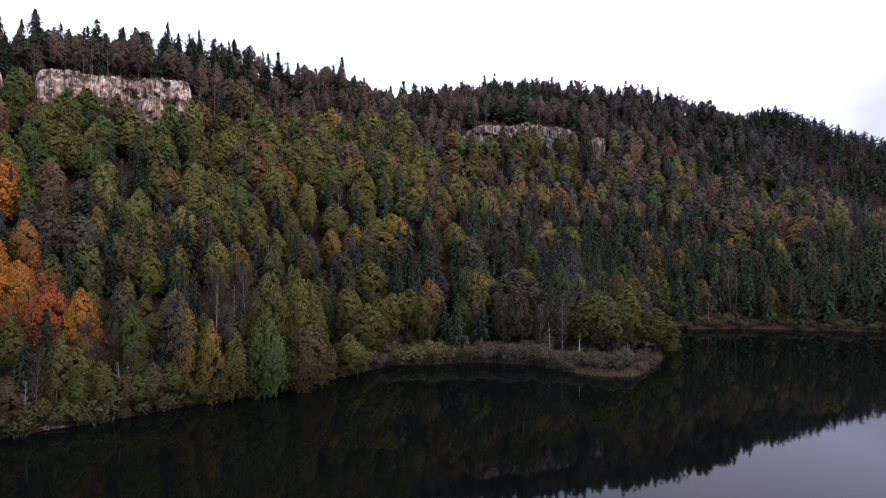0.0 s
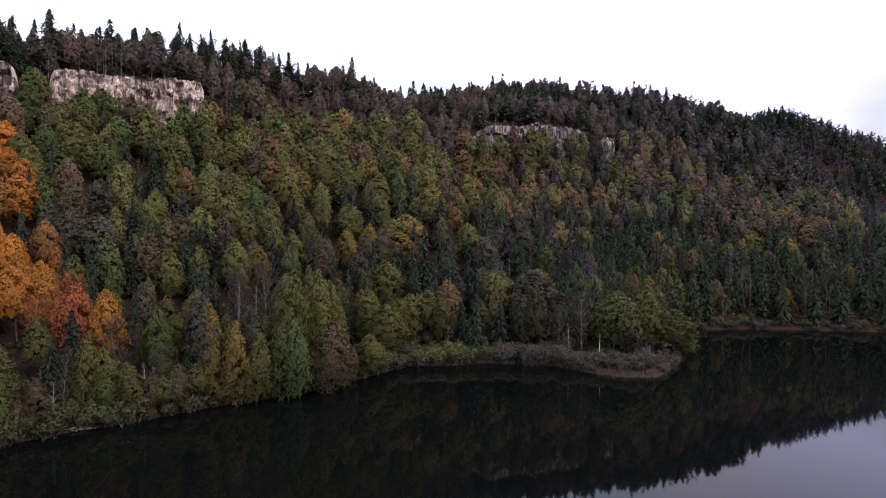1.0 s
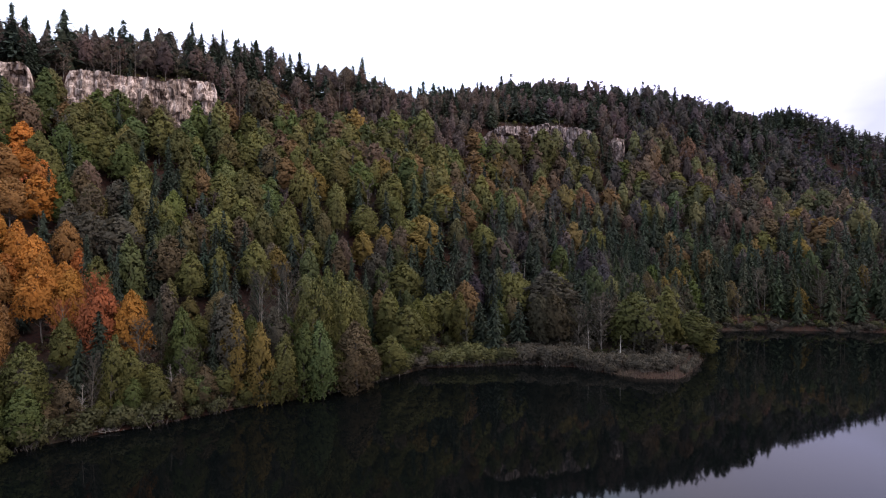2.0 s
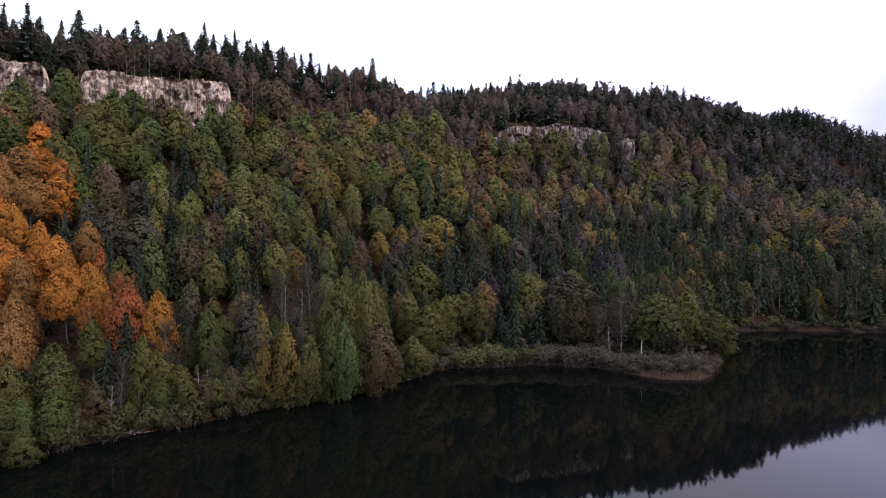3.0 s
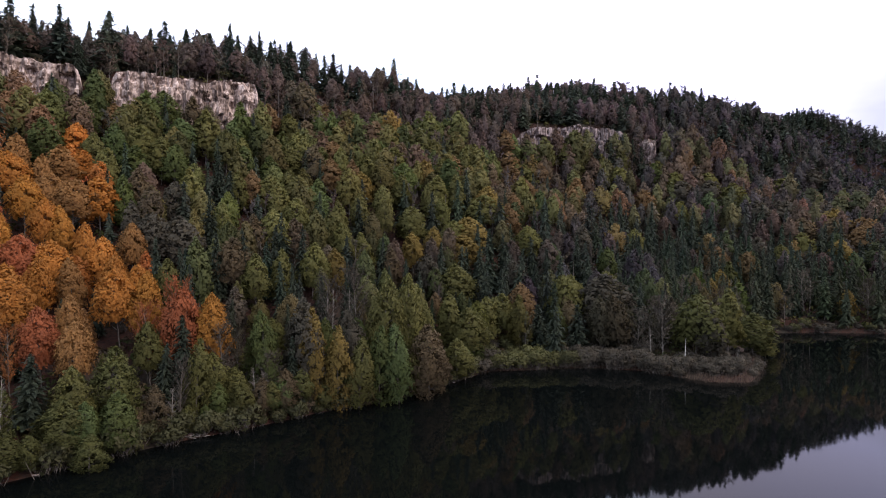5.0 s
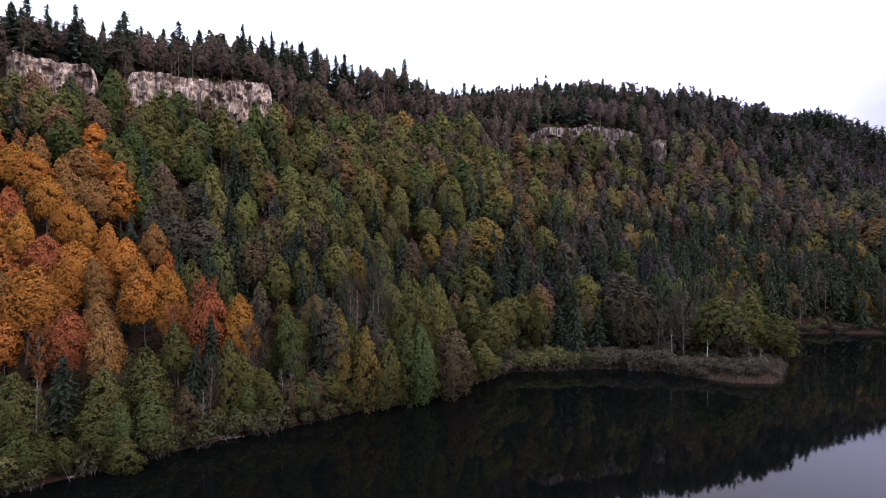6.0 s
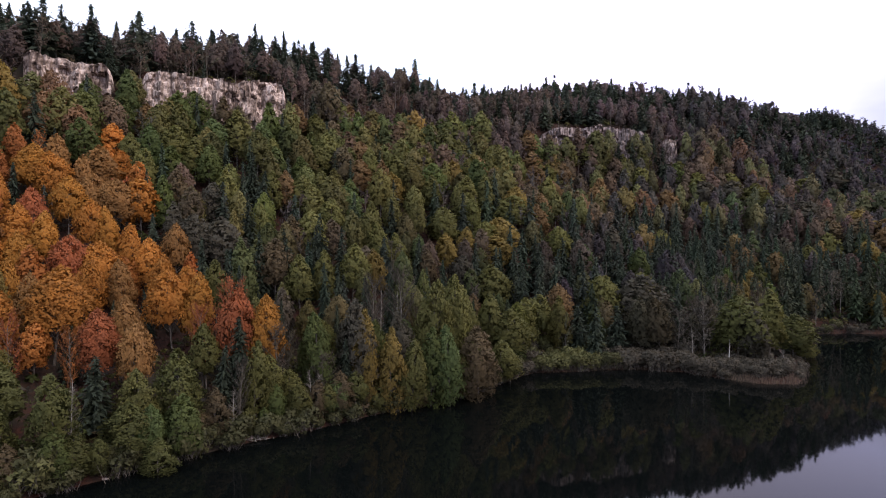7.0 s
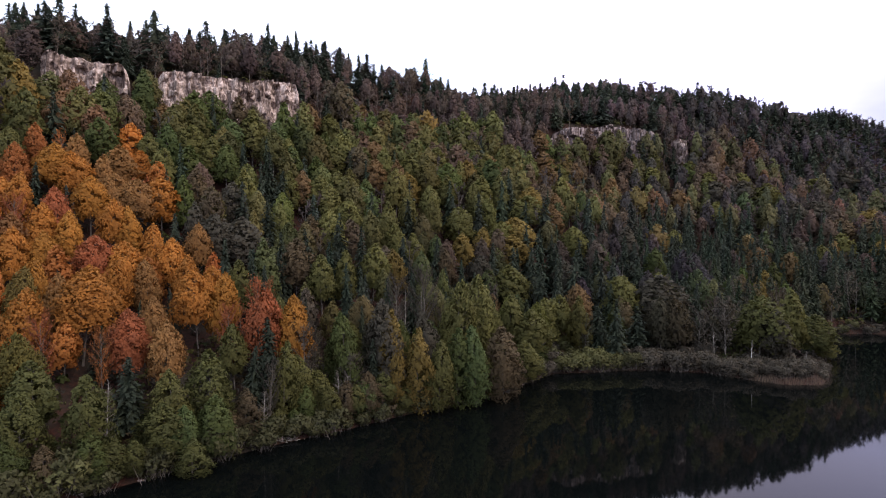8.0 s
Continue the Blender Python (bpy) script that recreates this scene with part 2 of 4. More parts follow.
def leafy_mesh(name, verts, faces, mat, normals):
    """Leaf sprays that take the light like the rounded clump they belong to."""
    me = mesh_from(name, verts, faces, mat, True)
    me.normals_split_custom_set_from_vertices(np.ascontiguousarray(normals, np.float32))
    return me


def sheet(name, xs, ys, zf, mat):
    gx, gy = np.meshgrid(xs, ys)
    v = np.stack([gx, gy, zf(gx, gy)], -1).reshape(-1, 3)
    i = np.arange(len(xs) * len(ys)).reshape(len(ys), len(xs))
    f = np.stack([i[:-1, :-1], i[:-1, 1:], i[1:, 1:], i[1:, :-1]], -1).reshape(-1, 4)
    return new(name, mesh_from(name, v, f, mat, True))


far_steps = np.array([60, 140, 260, 450, 800, 1400, 2400, 4000.0])
ground = sheet("ground", np.concatenate([-300 - far_steps[::-1], np.arange(-300, 481, 3.5), 480 + far_steps]),
               np.concatenate([40 - far_steps[::-1], np.arange(40, 661, 3.5), 660 + far_steps]), height, GROUND)
tagged(ground, "wooded lakeside slope of soil and red leaf litter", "ground", kind="structure")
water = sheet("water", np.array([-3000, -400, 0, 400, 3000.0]), np.array([-3000, -200, 100, 270, 600.0]), lambda x, y: 0 * x, WATER)
tagged(water, "dark still lake mirroring the wooded slope", "lake", kind="structure")


# ---- tree shapes ----
def unit(v):
    return v / np.maximum(np.linalg.norm(v, axis=-1, keepdims=True), 1e-6)


def leaf_sprays(rng, centre, normal, size, stretch=1.3, ragged=0.6, along=None):
    """Small three-cornered sprays of leaves: corners, faces and the clump's normal at each corner."""
    n = len(centre)
    tilt = unit(normal + ragged * rng.normal(size=(n, 3)))
    tilt = np.where((tilt * normal).sum(1, keepdims=True) < 0, -tilt, tilt)
    u = unit(np.cross(tilt, unit(rng.normal(size=(n, 3)))))
    if along is not None:
        u = unit(along - tilt * (along * tilt).sum(1, keepdims=True))
    w = np.cross(tilt, u)
    s = (size * rng.uniform(0.65, 1.35, n))[:, None]
    a, b = u * s * 0.55 * stretch, w * s * 0.55
    v = np.stack([centre + a, centre - a * 0.7 + b, centre - a * 0.7 - b * rng.uniform(0.6, 1.2, n)[:, None]], 1)
    soft = unit(normal + 0.18 * tilt)
    return v.reshape(-1, 3), np.arange(3 * n).reshape(n, 3), np.repeat(soft, 3, 0)


def join_leaves(pieces):
    v, f, n, k = [], [], [], 0
    for a, b, c in pieces:
        v.append(a)
        f.append(b + k)
        n.append(c)
        k += len(a)
    return np.vstack(v), np.vstack(f), np.vstack(n)


def tube(points, radii, sides=6):
    """A tapered limb along the points, as quads."""
    points = np.array(points, float)
    v, f = [], []
    for i, (p, r) in enumerate(zip(points, radii)):
        d = unit(points[min(i + 1, len(points) - 1)] - points[max(i - 1, 0)])
        a = unit(np.cross(d, [0.3, 0.9, 0.1]))
        c = np.cross(d, a)
        ang = np.arange(sides) * 2 * np.pi / sides
        v.append(p + r * (np.cos(ang)[:, None] * a + np.sin(ang)[:, None] * c))
        if i:
            j = np.arange(sides)
            f.append(np.stack([(i - 1) * sides + j, (i - 1) * sides + (j + 1) % sides, i * sides + (j + 1) % sides, i * sides + j], -1))
    return np.vstack(v), np.vstack(f)


def join(pieces):
    v, f, k = [], [], 0
    for a, b in pieces:
        v.append(a)
        f.append(b + k)
        k += len(a)
    return np.vstack(v), np.vstack(f)


def crown_reach(q, W, blunt):
    """Half the crown's width at the share q of its height: widest in the lower half, drawn in to a narrow rounded top."""
    u = np.where(q > 0.3, (q - 0.3) / 0.7, (0.3 - q) / 0.55)
    return W / 2 * (1 - np.clip(u, 0, 1) ** blunt) ** 0.78 + 0.03 * W


def broadleaf(seed, H, W, leaves, size, low=0.2, boughs=60, sides=6, blunt=1.9):
    """Trunk with limbs, and a crown of flat, drooping boughs of leaf sprays laid over one another."""
    rng = np.random.default_rng(seed)
    q = ((np.arange(boughs) + rng.uniform(0.2, 0.8, boughs)) / boughs) ** 0.9
    lean = rng.uniform(0, 6.28)
    ang = np.arange(boughs) * 2.4 + rng.uniform(-0.6, 0.6, boughs)
    uneven = 1 + 0.13 * np.sin(2 * ang + lean) + 0.1 * np.sin(3 * ang + 7 * q + seed) + rng.uniform(-0.2, 0.16, boughs)
    reach = crown_reach(q, W, blunt) * uneven
    rad = np.clip(0.26 * reach + 0.05 * W, 0.45, None) * rng.uniform(0.7, 1.3, boughs) * (60 / boughs) ** 0.4
    off = np.maximum(reach - rad * 0.75, 0.1)
    way = np.stack([np.cos(ang), np.sin(ang), 0 * ang], -1)
    c = way * off[:, None]
    c[:, 2] = (low + (0.97 - low) * q) * H - rad * 0.3 - 0.06 * off
    bend = rng.uniform(-0.4, 0.4, 2)
    spine = [(0, 0, -1.5), (bend[0] * 0.3, bend[1] * 0.3, H * 0.25), (bend[0], bend[1], H * 0.55), (bend[0] * 0.7, bend[1], H * 0.9)]
    wood = [tube(spine, [0.24, 0.2, 0.13, 0.03], sides)]
    for i in range(0, boughs, 5 if sides > 4 else 18):
        foot = np.array([bend[0] * 0.6, bend[1] * 0.6, max(c[i][2] - rad[i] * 2.2, H * 0.1)])
        wood.append(tube([foot, (foot + c[i]) / 2 + [0, 0, -0.2], c[i]], [0.10, 0.07, 0.02], 3))
    # sprays lie on the upper side of a bough and hang over its outer edge
    pick = rng.choice(boughs, leaves, p=rad ** 2 / (rad ** 2).sum())
    a = rng.uniform(0, 6.283, leaves)
    r = np.sqrt(rng.random(leaves)) * rng.uniform(0.85, 1.25, leaves)
    side = np.cross(way[pick], [0, 0, 1.0])
    along = np.cos(a) * r
    p = c[pick] + (way[pick] * along[:, None] + side * (np.sin(a) * r)[:, None]) * rad[pick][:, None]
    dome = 0.62 * (1 - np.minimum(r, 1.25) ** 2) - 0.22 * np.maximum(along, 0)
    p[:, 2] += rad[pick] * dome + rng.normal(size=leaves) * 0.24 * rad[pick] - np.where(rng.random(leaves) < 0.22, rng.uniform(0, 0.8, leaves) * rad[pick], 0)
    n = unit((way[pick] * (0.35 + along[:, None]) + side * (np.sin(a) * r)[:, None]) * 0.8 + [0, 0, 0.75])
    body = unit(np.stack([p[:, 0], p[:, 1], (p[:, 2] - H * 0.62) * 0.6], -1))
    fine = leaf_sprays(rng, p, unit(n * 0.55 + body), size, 1.6, 0.8)
    inner = max(boughs, 30)
    k = rng.integers(0, boughs, inner)
    pc = c[k] * [0.6, 0.6, 0.97] + rng.normal(size=(inner, 3)) * 0.2
    core = leaf_sprays(rng, pc, unit(pc * [1, 1, 0] + rng.normal(size=(inner, 3)) * 0.5 + 1e-3), np.full(inner, 0.15 * W), 1.0, 0.4)
    return join(wood), join_leaves([fine, core])


def spruce(seed, H, W, tiers, arms, sprays, size):
    """Straight trunk and whorls of drooping branches that shorten to the tip."""
    rng = np.random.default_rng(seed)
    wood = tube([(0, 0, -1.5), (0, 0, H * 0.5), (0, 0, H * 0.98)], [0.24, 0.15, 0.04], 6 if tiers > 15 else 4)
    ce, no, sz, al = [], [], [], []
    for i in range(tiers):
        q = (i + 0.5) / tiers
        z = H * (0.08 + 0.91 * q)
        reach = W / 2 * (1 - q) ** 0.68 * rng.uniform(0.68, 1.16) + 0.22
        k = max(4, int(arms * (1 - 0.5 * q)))
        for j in range(k):
            a = 2 * np.pi * (j + rng.uniform(-0.35, 0.35)) / k + i * 1.3
            r = reach * rng.uniform(0.7, 1.15)
            d = np.array([np.cos(a), np.sin(a), 0])
            m = max(1, int(round(sprays * (0.4 + 0.75 * (1 - q)))))
            for t in (np.arange(m) + rng.uniform(0.35, 0.9)) / m:
                ce.append(d * r * t + [rng.uniform(-.2, .2), rng.uniform(-.2, .2), z - 0.34 * r * t * t + 0.08 * r * t])
                no.append(d * 0.5 + [0, 0, 0.8])
                sz.append(size * (0.5 + 0.6 * (1 - q)))
                al.append(d + [rng.uniform(-.35, .35), rng.uniform(-.35, .35), -0.1 - 0.3 * t])
        if i % 2 == 0:
            a = rng.uniform(0, 6.28)
            d = np.array([np.cos(a), np.sin(a), 0])
            ce.append(d * reach * 0.25 + [0, 0, z])
            no.append(d + [0, 0, 0.1])
            sz.append(reach * 0.9 + 0.3)
            al.append(np.array([0.01, 0, 1.0]))
    for a in range(7):
        q = a / 7
        ce.append(np.array([rng.uniform(-0.4, 0.4) * (1 - q), rng.uniform(-0.4, 0.4) * (1 - q), H * (0.91 + 0.08 * q)]))
        no.append(np.array([math.cos(a * 2.1), math.sin(a * 2.1), 0.3]))
        sz.append(0.8 - 0.5 * q)
        al.append(np.array([math.cos(a * 2.1), math.sin(a * 2.1), 0.4 + q]))
    return wood, leaf_sprays(rng, np.array(ce), unit(np.array(no)), np.array(sz), 1.9, 0.4, np.array(al))


def bare_tree(seed, H, W, limbs, twigs, thick, leaves, size):
    """A tree that has lost nearly all its leaves: limbs, fine twigs and a few brown leaves."""
    rng = np.random.default_rng(seed)
    wood = [tube([(0, 0, -1.5), (0.15, 0.1, H * 0.45), (0.05, 0.25, H * 0.92)], [0.2, 0.14, 0.03], 6 if twigs > 400 else 4)]
    foot, end = np.zeros((limbs, 3)), np.zeros((limbs, 3))
    for i in range(limbs):
        q = 0.22 + 0.74 * (i + 0.5) / limbs
        a = i * 2.4 + rng.uniform(-0.4, 0.4)
        r = W / 2 * np.clip(1.15 - abs(q - 0.6) * 1.6, 0.25, 1) * rng.uniform(0.7, 1.1)
        foot[i] = (0.1, 0.15, H * (q - 0.1))
        end[i] = (np.cos(a) * r, np.sin(a) * r, H * min(q + 0.14, 1.0))
        wood.append(tube([foot[i], foot[i] * 0.55 + end[i] * 0.45 + [0, 0, 0.25], end[i]], [0.08, 0.05, 0.02], 3))
    pick = rng.integers(0, limbs, twigs)
    t = rng.uniform(0.2, 1.0, twigs)[:, None]
    f, e = foot[pick], end[pick]
    p = f + (e - f) * t
    d = unit(unit(e - f) * 0.7 + rng.normal(size=(twigs, 3)) * 0.65 + [0, 0, 0.45])
    ln = rng.uniform(0.7, 2.0, twigs)[:, None] * W / 8
    sidew = unit(np.cross(d, rng.normal(size=(twigs, 3)))) * thick
    v = np.stack([p - sidew, p + sidew, p + d * ln], 1).reshape(-1, 3)
    out = unit(p * [1, 1, 0] + [0, 0, 0.6])
    crown = [(v, np.arange(3 * twigs).reshape(-1, 3), np.repeat(out, 3, 0))]
    k = rng.integers(0, twigs, leaves)
    pos = p[k] + d[k] * ln[k] * rng.uniform(0.3, 1.0, (leaves, 1))
    crown.append(leaf_sprays(rng, pos, out[k], size, 1.4, 0.8))
    return join(wood), join_leaves(crown)


# three degrees of detail: at the shore, on the near slope, far off
SHAPES = {
    "broadleaf": {
        "near": [broadleaf(10 + i, 20, w, 4700, 0.40, lo, 150, 6, b) for i, (w, lo, b) in enumerate(((9.4, .05, 1.8), (8.0, .28, 1.7), (10.0, .08, 2.0), (8.2, .34, 1.6), (8.6, .12, 1.8), (9.4, .3, 1.9), (9.6, .36, 2.0), (10.0, .42, 2.2), (8.8, .32, 1.8)))],
        "mid": [broadleaf(20 + i, 20, w, 2000, 0.66, lo, 95, 6, b) for i, (w, lo, b) in enumerate(((9.4, .25, 2.0), (8.2, .2, 1.7), (10.2, .28, 2.2), (7.4, .2, 1.6), (8.8, .25, 1.9), (9.6, .32, 2.0), (8.8, .28, 1.8)))],
        "far": [broadleaf(30 + i, 20, w, 660, 1.05, lo, 50, 4, b) for i, (w, lo, b) in enumerate(((9.6, .25, 1.9), (8.4, .22, 1.65), (10.4, .28, 2.1), (7.8, .22, 1.6), (9.2, .25, 1.8), (9.8, .25, 1.7)))],
        "distant": [broadleaf(35 + i, 20, w, 400, 1.45, lo, 24, 3, b) for i, (w, lo, b) in enumerate(((9.8, .25, 1.9), (8.6, .22, 1.7), (10.6, .28, 2.0), (8.0, .22, 1.6)))]},
    "spruce": {
        "near": [spruce(40 + i, 22, w, 34, 11, 6, 0.95) for i, w in enumerate((8.0, 7.0, 8.6))],
        "mid": [spruce(45 + i, 22, w, 30, 10, 5, 0.95) for i, w in enumerate((9.4, 8.2, 10.0))],
        "far": [spruce(50 + i, 22, w, 24, 8, 3.6, 1.2) for i, w in enumerate((9.6, 8.2, 9.0, 10.8))],
        "distant": [spruce(55 + i, 22, w, 17, 7, 2.6, 1.7) for i, w in enumerate((9.6, 8.2, 10.4))]},
    "bare": {
        "near": [bare_tree(60 + i, 18, w, 26, 1700, 0.035, 800, 0.26) for i, w in enumerate((8.0, 7.0, 9.0))],
        "mid": [bare_tree(65 + i, 18, w, 20, 760, 0.055, 520, 0.38) for i, w in enumerate((8.0, 7.0, 9.0))],
        "far": [bare_tree(70 + i, 18, w, 7, 290, 0.085, 210, 0.5) for i, w in enumerate((9.0, 8.0, 10.0))],
        "distant": [bare_tree(75 + i, 18, w, 6, 150, 0.13, 110, 0.8) for i, w in enumerate((9.0, 8.0, 10.0))]},
}
NATURAL = {"broadleaf": 20.0, "spruce": 22.0, "bare": 18.0}
MESHES = {}


def tree_mesh(kind, level, i):
    key = (kind, level, i)
    if key not in MESHES:
        (wv, wf), (cv, cf, cn) = SHAPES[kind][level][i]
        MESHES[key] = (mesh_from("trunk", wv, wf, BARK, True), leafy_mesh("crown", cv, cf, {"spruce": NEEDLE, "bare": TWIGS, "broadleaf": LEAF if level == "near" else LEAF_MID}[kind], cn))
    return MESHES[key]


TREE_NAMES = {"broadleaf": "broadleaf_tree", "spruce": "spruce_tree", "bare": "bare_tree"}


def tree(kind, level, x, y, h, colour, spread, turn, variant, label, group, bark_mat=None):
    """One tree: an empty at its foot, with trunk and crown."""
    trunk_me, crown_me = tree_mesh(kind, level, variant % len(SHAPES[kind][level]))
    root = new(TREE_NAMES[kind])
    k = h / NATURAL[kind]
    root.location, root.rotation_euler = (x, y, float(height(np.array([x]), np.array([y]))[0])), (rng.normal() * 0.045, rng.normal() * 0.045, turn)
    root.scale = (k * max(spread, 0.72), k * max(spread, 0.72), k)
    for name, me in (("trunk", trunk_me), ("crown", crown_me)):
        ob = new(name, me)
        ob.parent = root
        if name == "crown":
            ob.color = (*colour, 1)
        elif bark_mat:
            ob.material_slots[0].link = "OBJECT"
            ob.material_slots[0].material = bark_mat
    return tagged(root, label, "tree", group)


# ---- the wood: which tree stands where ----
OLIVE, GREEN, BROWN, ORANGE, GOLD, RUST, BRIGHT = ((0.093, 0.091, 0.033), (0.060, 0.074, 0.026), (0.090, 0.068, 0.043),
                                                 (0.31, 0.129, 0.031), (0.140, 0.102, 0.034), (0.26, 0.098, 0.036), (0.078, 0.104, 0.043))
CORAL, AMBER = (0.26, 0.084, 0.040), (0.28, 0.128, 0.029)
MOSS, COPPER = (0.070, 0.073, 0.027), (0.20, 0.105, 0.042)
HAZEL, GREY_TWIG = (0.125, 0.080, 0.042), (0.050, 0.043, 0.046)
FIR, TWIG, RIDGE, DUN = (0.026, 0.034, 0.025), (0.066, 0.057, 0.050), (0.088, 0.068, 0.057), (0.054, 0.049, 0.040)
LABELS = {COPPER: "broadleaf tree with coppery brown-orange autumn leaves", AMBER: "broadleaf tree with bright amber-yellow autumn leaves", MOSS: "broad tree with dull brownish-green leaves over the water", OLIVE: "tall broadleaf tree with olive-green autumn leaves", GREEN: "tall broadleaf tree still in dark green leaf",
          BROWN: "broadleaf tree with dull brown autumn leaves", ORANGE: "broadleaf tree with glowing orange autumn leaves",
          GOLD: "broadleaf tree with golden yellow autumn leaves", RUST: "broadleaf tree with rust-red autumn leaves", CORAL: "tree with a coral-red autumn crown",
          BRIGHT: "broadleaf tree in bright fresh green leaf", FIR: "dark green spruce with drooping branches",
          TWIG: "nearly leafless tree with grey-purple twigs", RIDGE: "bare ridge tree with reddish-brown twigs", GREY_TWIG: "leafless tree with dark grey twigs", HAZEL: "broadleaf tree with orange-brown autumn leaves", DUN: "broadleaf tree with faded grey-brown leaves"}
rng = np.random.default_rng(7)

# trees that stand out, by kind and colour: x, y, height (above 30: height of the tip above the lake), spread
MARKED = []


def stand(kind, colour, rows):
    MARKED.extend((kind, x, y, h, colour, spread) for x, y, h, spread in rows)


stand("broadleaf", MOSS, [(-114.3, 98, 14.5, 1.37), (-104.5, 97.5, 16.3, 0.97), (-97.1, 104.5, 9.4, 1.8), (-92.3, 112, 16.7, 1.09), (47.7, 184, 21.4, 1.31),
       (70.3, 194, 14.8, 1.74), (-112.7, 92, 13.6, 1.02), (-90.6, 101.8, 7, 1.76), (-101.9, 96.8, 7, 1.8)])
stand("spruce", FIR, [(-104.2, 107, 13.6, 1.4), (-84.9, 125.5, 18.2, 1.07), (13.3, 192, 17.1, 1.62), (0.7, 192, 16.5, 1.68), (-64.3, 134, 15.2, 0.95),
       (-42.5, 147, 14.3, 1.11), (-87.2, 120, 14.6, 0.98), (-102.5, 183.6, 20, 1.06), (-110.3, 212.8, 20, 0.87), (-96.3, 151.5, 20, 0.73),
       (-104.5, 154.4, 20, 0.74), (-93, 165, 20, 0.79), (-91.3, 144.4, 20, 0.69), (-61.7, 222.4, 20, 1.13), (-81.5, 178.2, 20, 0.9),
       (-74.2, 185.7, 20, 0.89), (-86.8, 170.6, 20, 0.82), (-51.9, 203.8, 20, 0.88), (-31.8, 215.9, 20, 0.99), (-17.3, 217.5, 20, 1.05),
       (-5.4, 226.1, 20, 1.04), (5.3, 235.7, 20, 1.08), (10.3, 229.2, 20, 1.11), (21.3, 237.3, 20, 1.09)])
stand("spruce", FIR, [(-70.4, 159.1, 20, 0.76), (-57.4, 166.7, 20, 0.8), (-15, 206.4, 20, 1), (25.2, 228.8, 20, 1.05), (165.1, 377, 20, 1.57), (-221.6, 236.3, 19.7, 1.16),
       (-219.3, 238, 21.5, 1.07), (-216.4, 240.2, 19, 1.23), (-213.8, 242, 19.7, 1.19), (-209.4, 245.1, 18.9, 1.25), (-203.8, 248.7, 21.8, 1.1),
       (-200.3, 251, 15.6, 1.55), (-196.9, 253.2, 12.5, 1.8), (-193.3, 255.3, 17.6, 1.4), (-190.7, 256.7, 21.4, 1.16), (-186, 259.3, 22, 1.14),
       (-180, 262.5, 20.5, 1.24), (-173.4, 266.3, 18, 1.43), (-169.8, 268.4, 16.4, 1.58), (-165.7, 270.7, 16.7, 1.57), (-161.1, 273.2, 16.2, 1.63),
       (-157.3, 275.2, 14.5, 1.8), (-150.8, 278.7, 17.4, 1.55), (-143.6, 282.3, 15, 1.46)])
stand("spruce", FIR, [(-134.2, 286.9, 22.2, 1), (-126.3, 293.7, 21.4, 1.06), (-121.7, 297.5, 26, 0.89), (-116, 302, 24.7, 0.95), (-112.3, 304.9, 24.9, 0.95),
       (-109.8, 306.8, 27, 0.88), (-104, 311.2, 24.9, 0.97), (-95.6, 324.4, 21.8, 1.16), (-89.9, 340, 16.4, 1.61), (-72.3, 375.4, 22.1, 1.32),
       (-76.8, 368.8, 18.9, 1.52), (-27.4, 397.8, 20.9, 1.35), (-18.6, 397.3, 20.2, 1.39), (-16, 397.2, 16.8, 1.69), (-10.3, 396.9, 19.1, 1.48),
       (-2.3, 396.4, 14.1, 1.8), (8.3, 395.9, 15.7, 1.8), (13.6, 395.6, 13.7, 1.8), (22, 395.2, 12, 1.8), (31.1, 395.7, 16.6, 1.69),
       (38.4, 396.6, 16.5, 1.7), (46.1, 397.6, 20.3, 1.39), (53.8, 398.5, 21.3, 1.33), (61.6, 399.4, 20.4, 1.39)])
stand("spruce", FIR, [(68.2, 400.2, 19.7, 1.44), (77.3, 401.3, 18.2, 1.57), (85.3, 402.9, 20, 1.43), (98.2, 408.6, 19.4, 1.49), (111.5, 414.2, 19.4, 1.52),
       (127.4, 420.8, 16.3, 1.8), (141.4, 426.4, 13.7, 1.8), (158, 432.7, 12.9, 1.8), (172.1, 436.9, 12, 1.8), (188.8, 441.8, 14, 1.8),
       (193.7, 443.2, 13.1, 1.8), (207, 451.7, 15.7, 1.8), (300.1, 563, 19.9, 1.8), (319, 563, 17.4, 1.8), (327.1, 563, 16.7, 1.8),
       (-105.7, 203.4, 20, 1.26), (154.6, 351.3, 20, 1.7), (58.5, 355.1, 20, 1.43), (74.7, 370.9, 20, 1.49), (4.5, 185.2, 20, 1.09), (37.7, 217, 20, 1.34),
       (-141, 243, 14, 0.9), (-120, 262, 16, 1), (-104, 277, 18, 1.1)])
stand("spruce", FIR, [(-164, 227, 17, 1), (-168, 224, 15, 1), (88, 368, 18, 0.9), (66, 364, 15, 0.9)])
stand("broadleaf", BRIGHT, [(-93.1, 105.5, 10, 1.06), (-41, 143.5, 20.4, 0.83), (-66.3, 130.5, 7.6, 1.8), (-129.9, 225.4, 17.5, 1.37), (-116.8, 242.5, 17.5, 1.28),
       (-79.5, 221.9, 17.5, 1.61)])
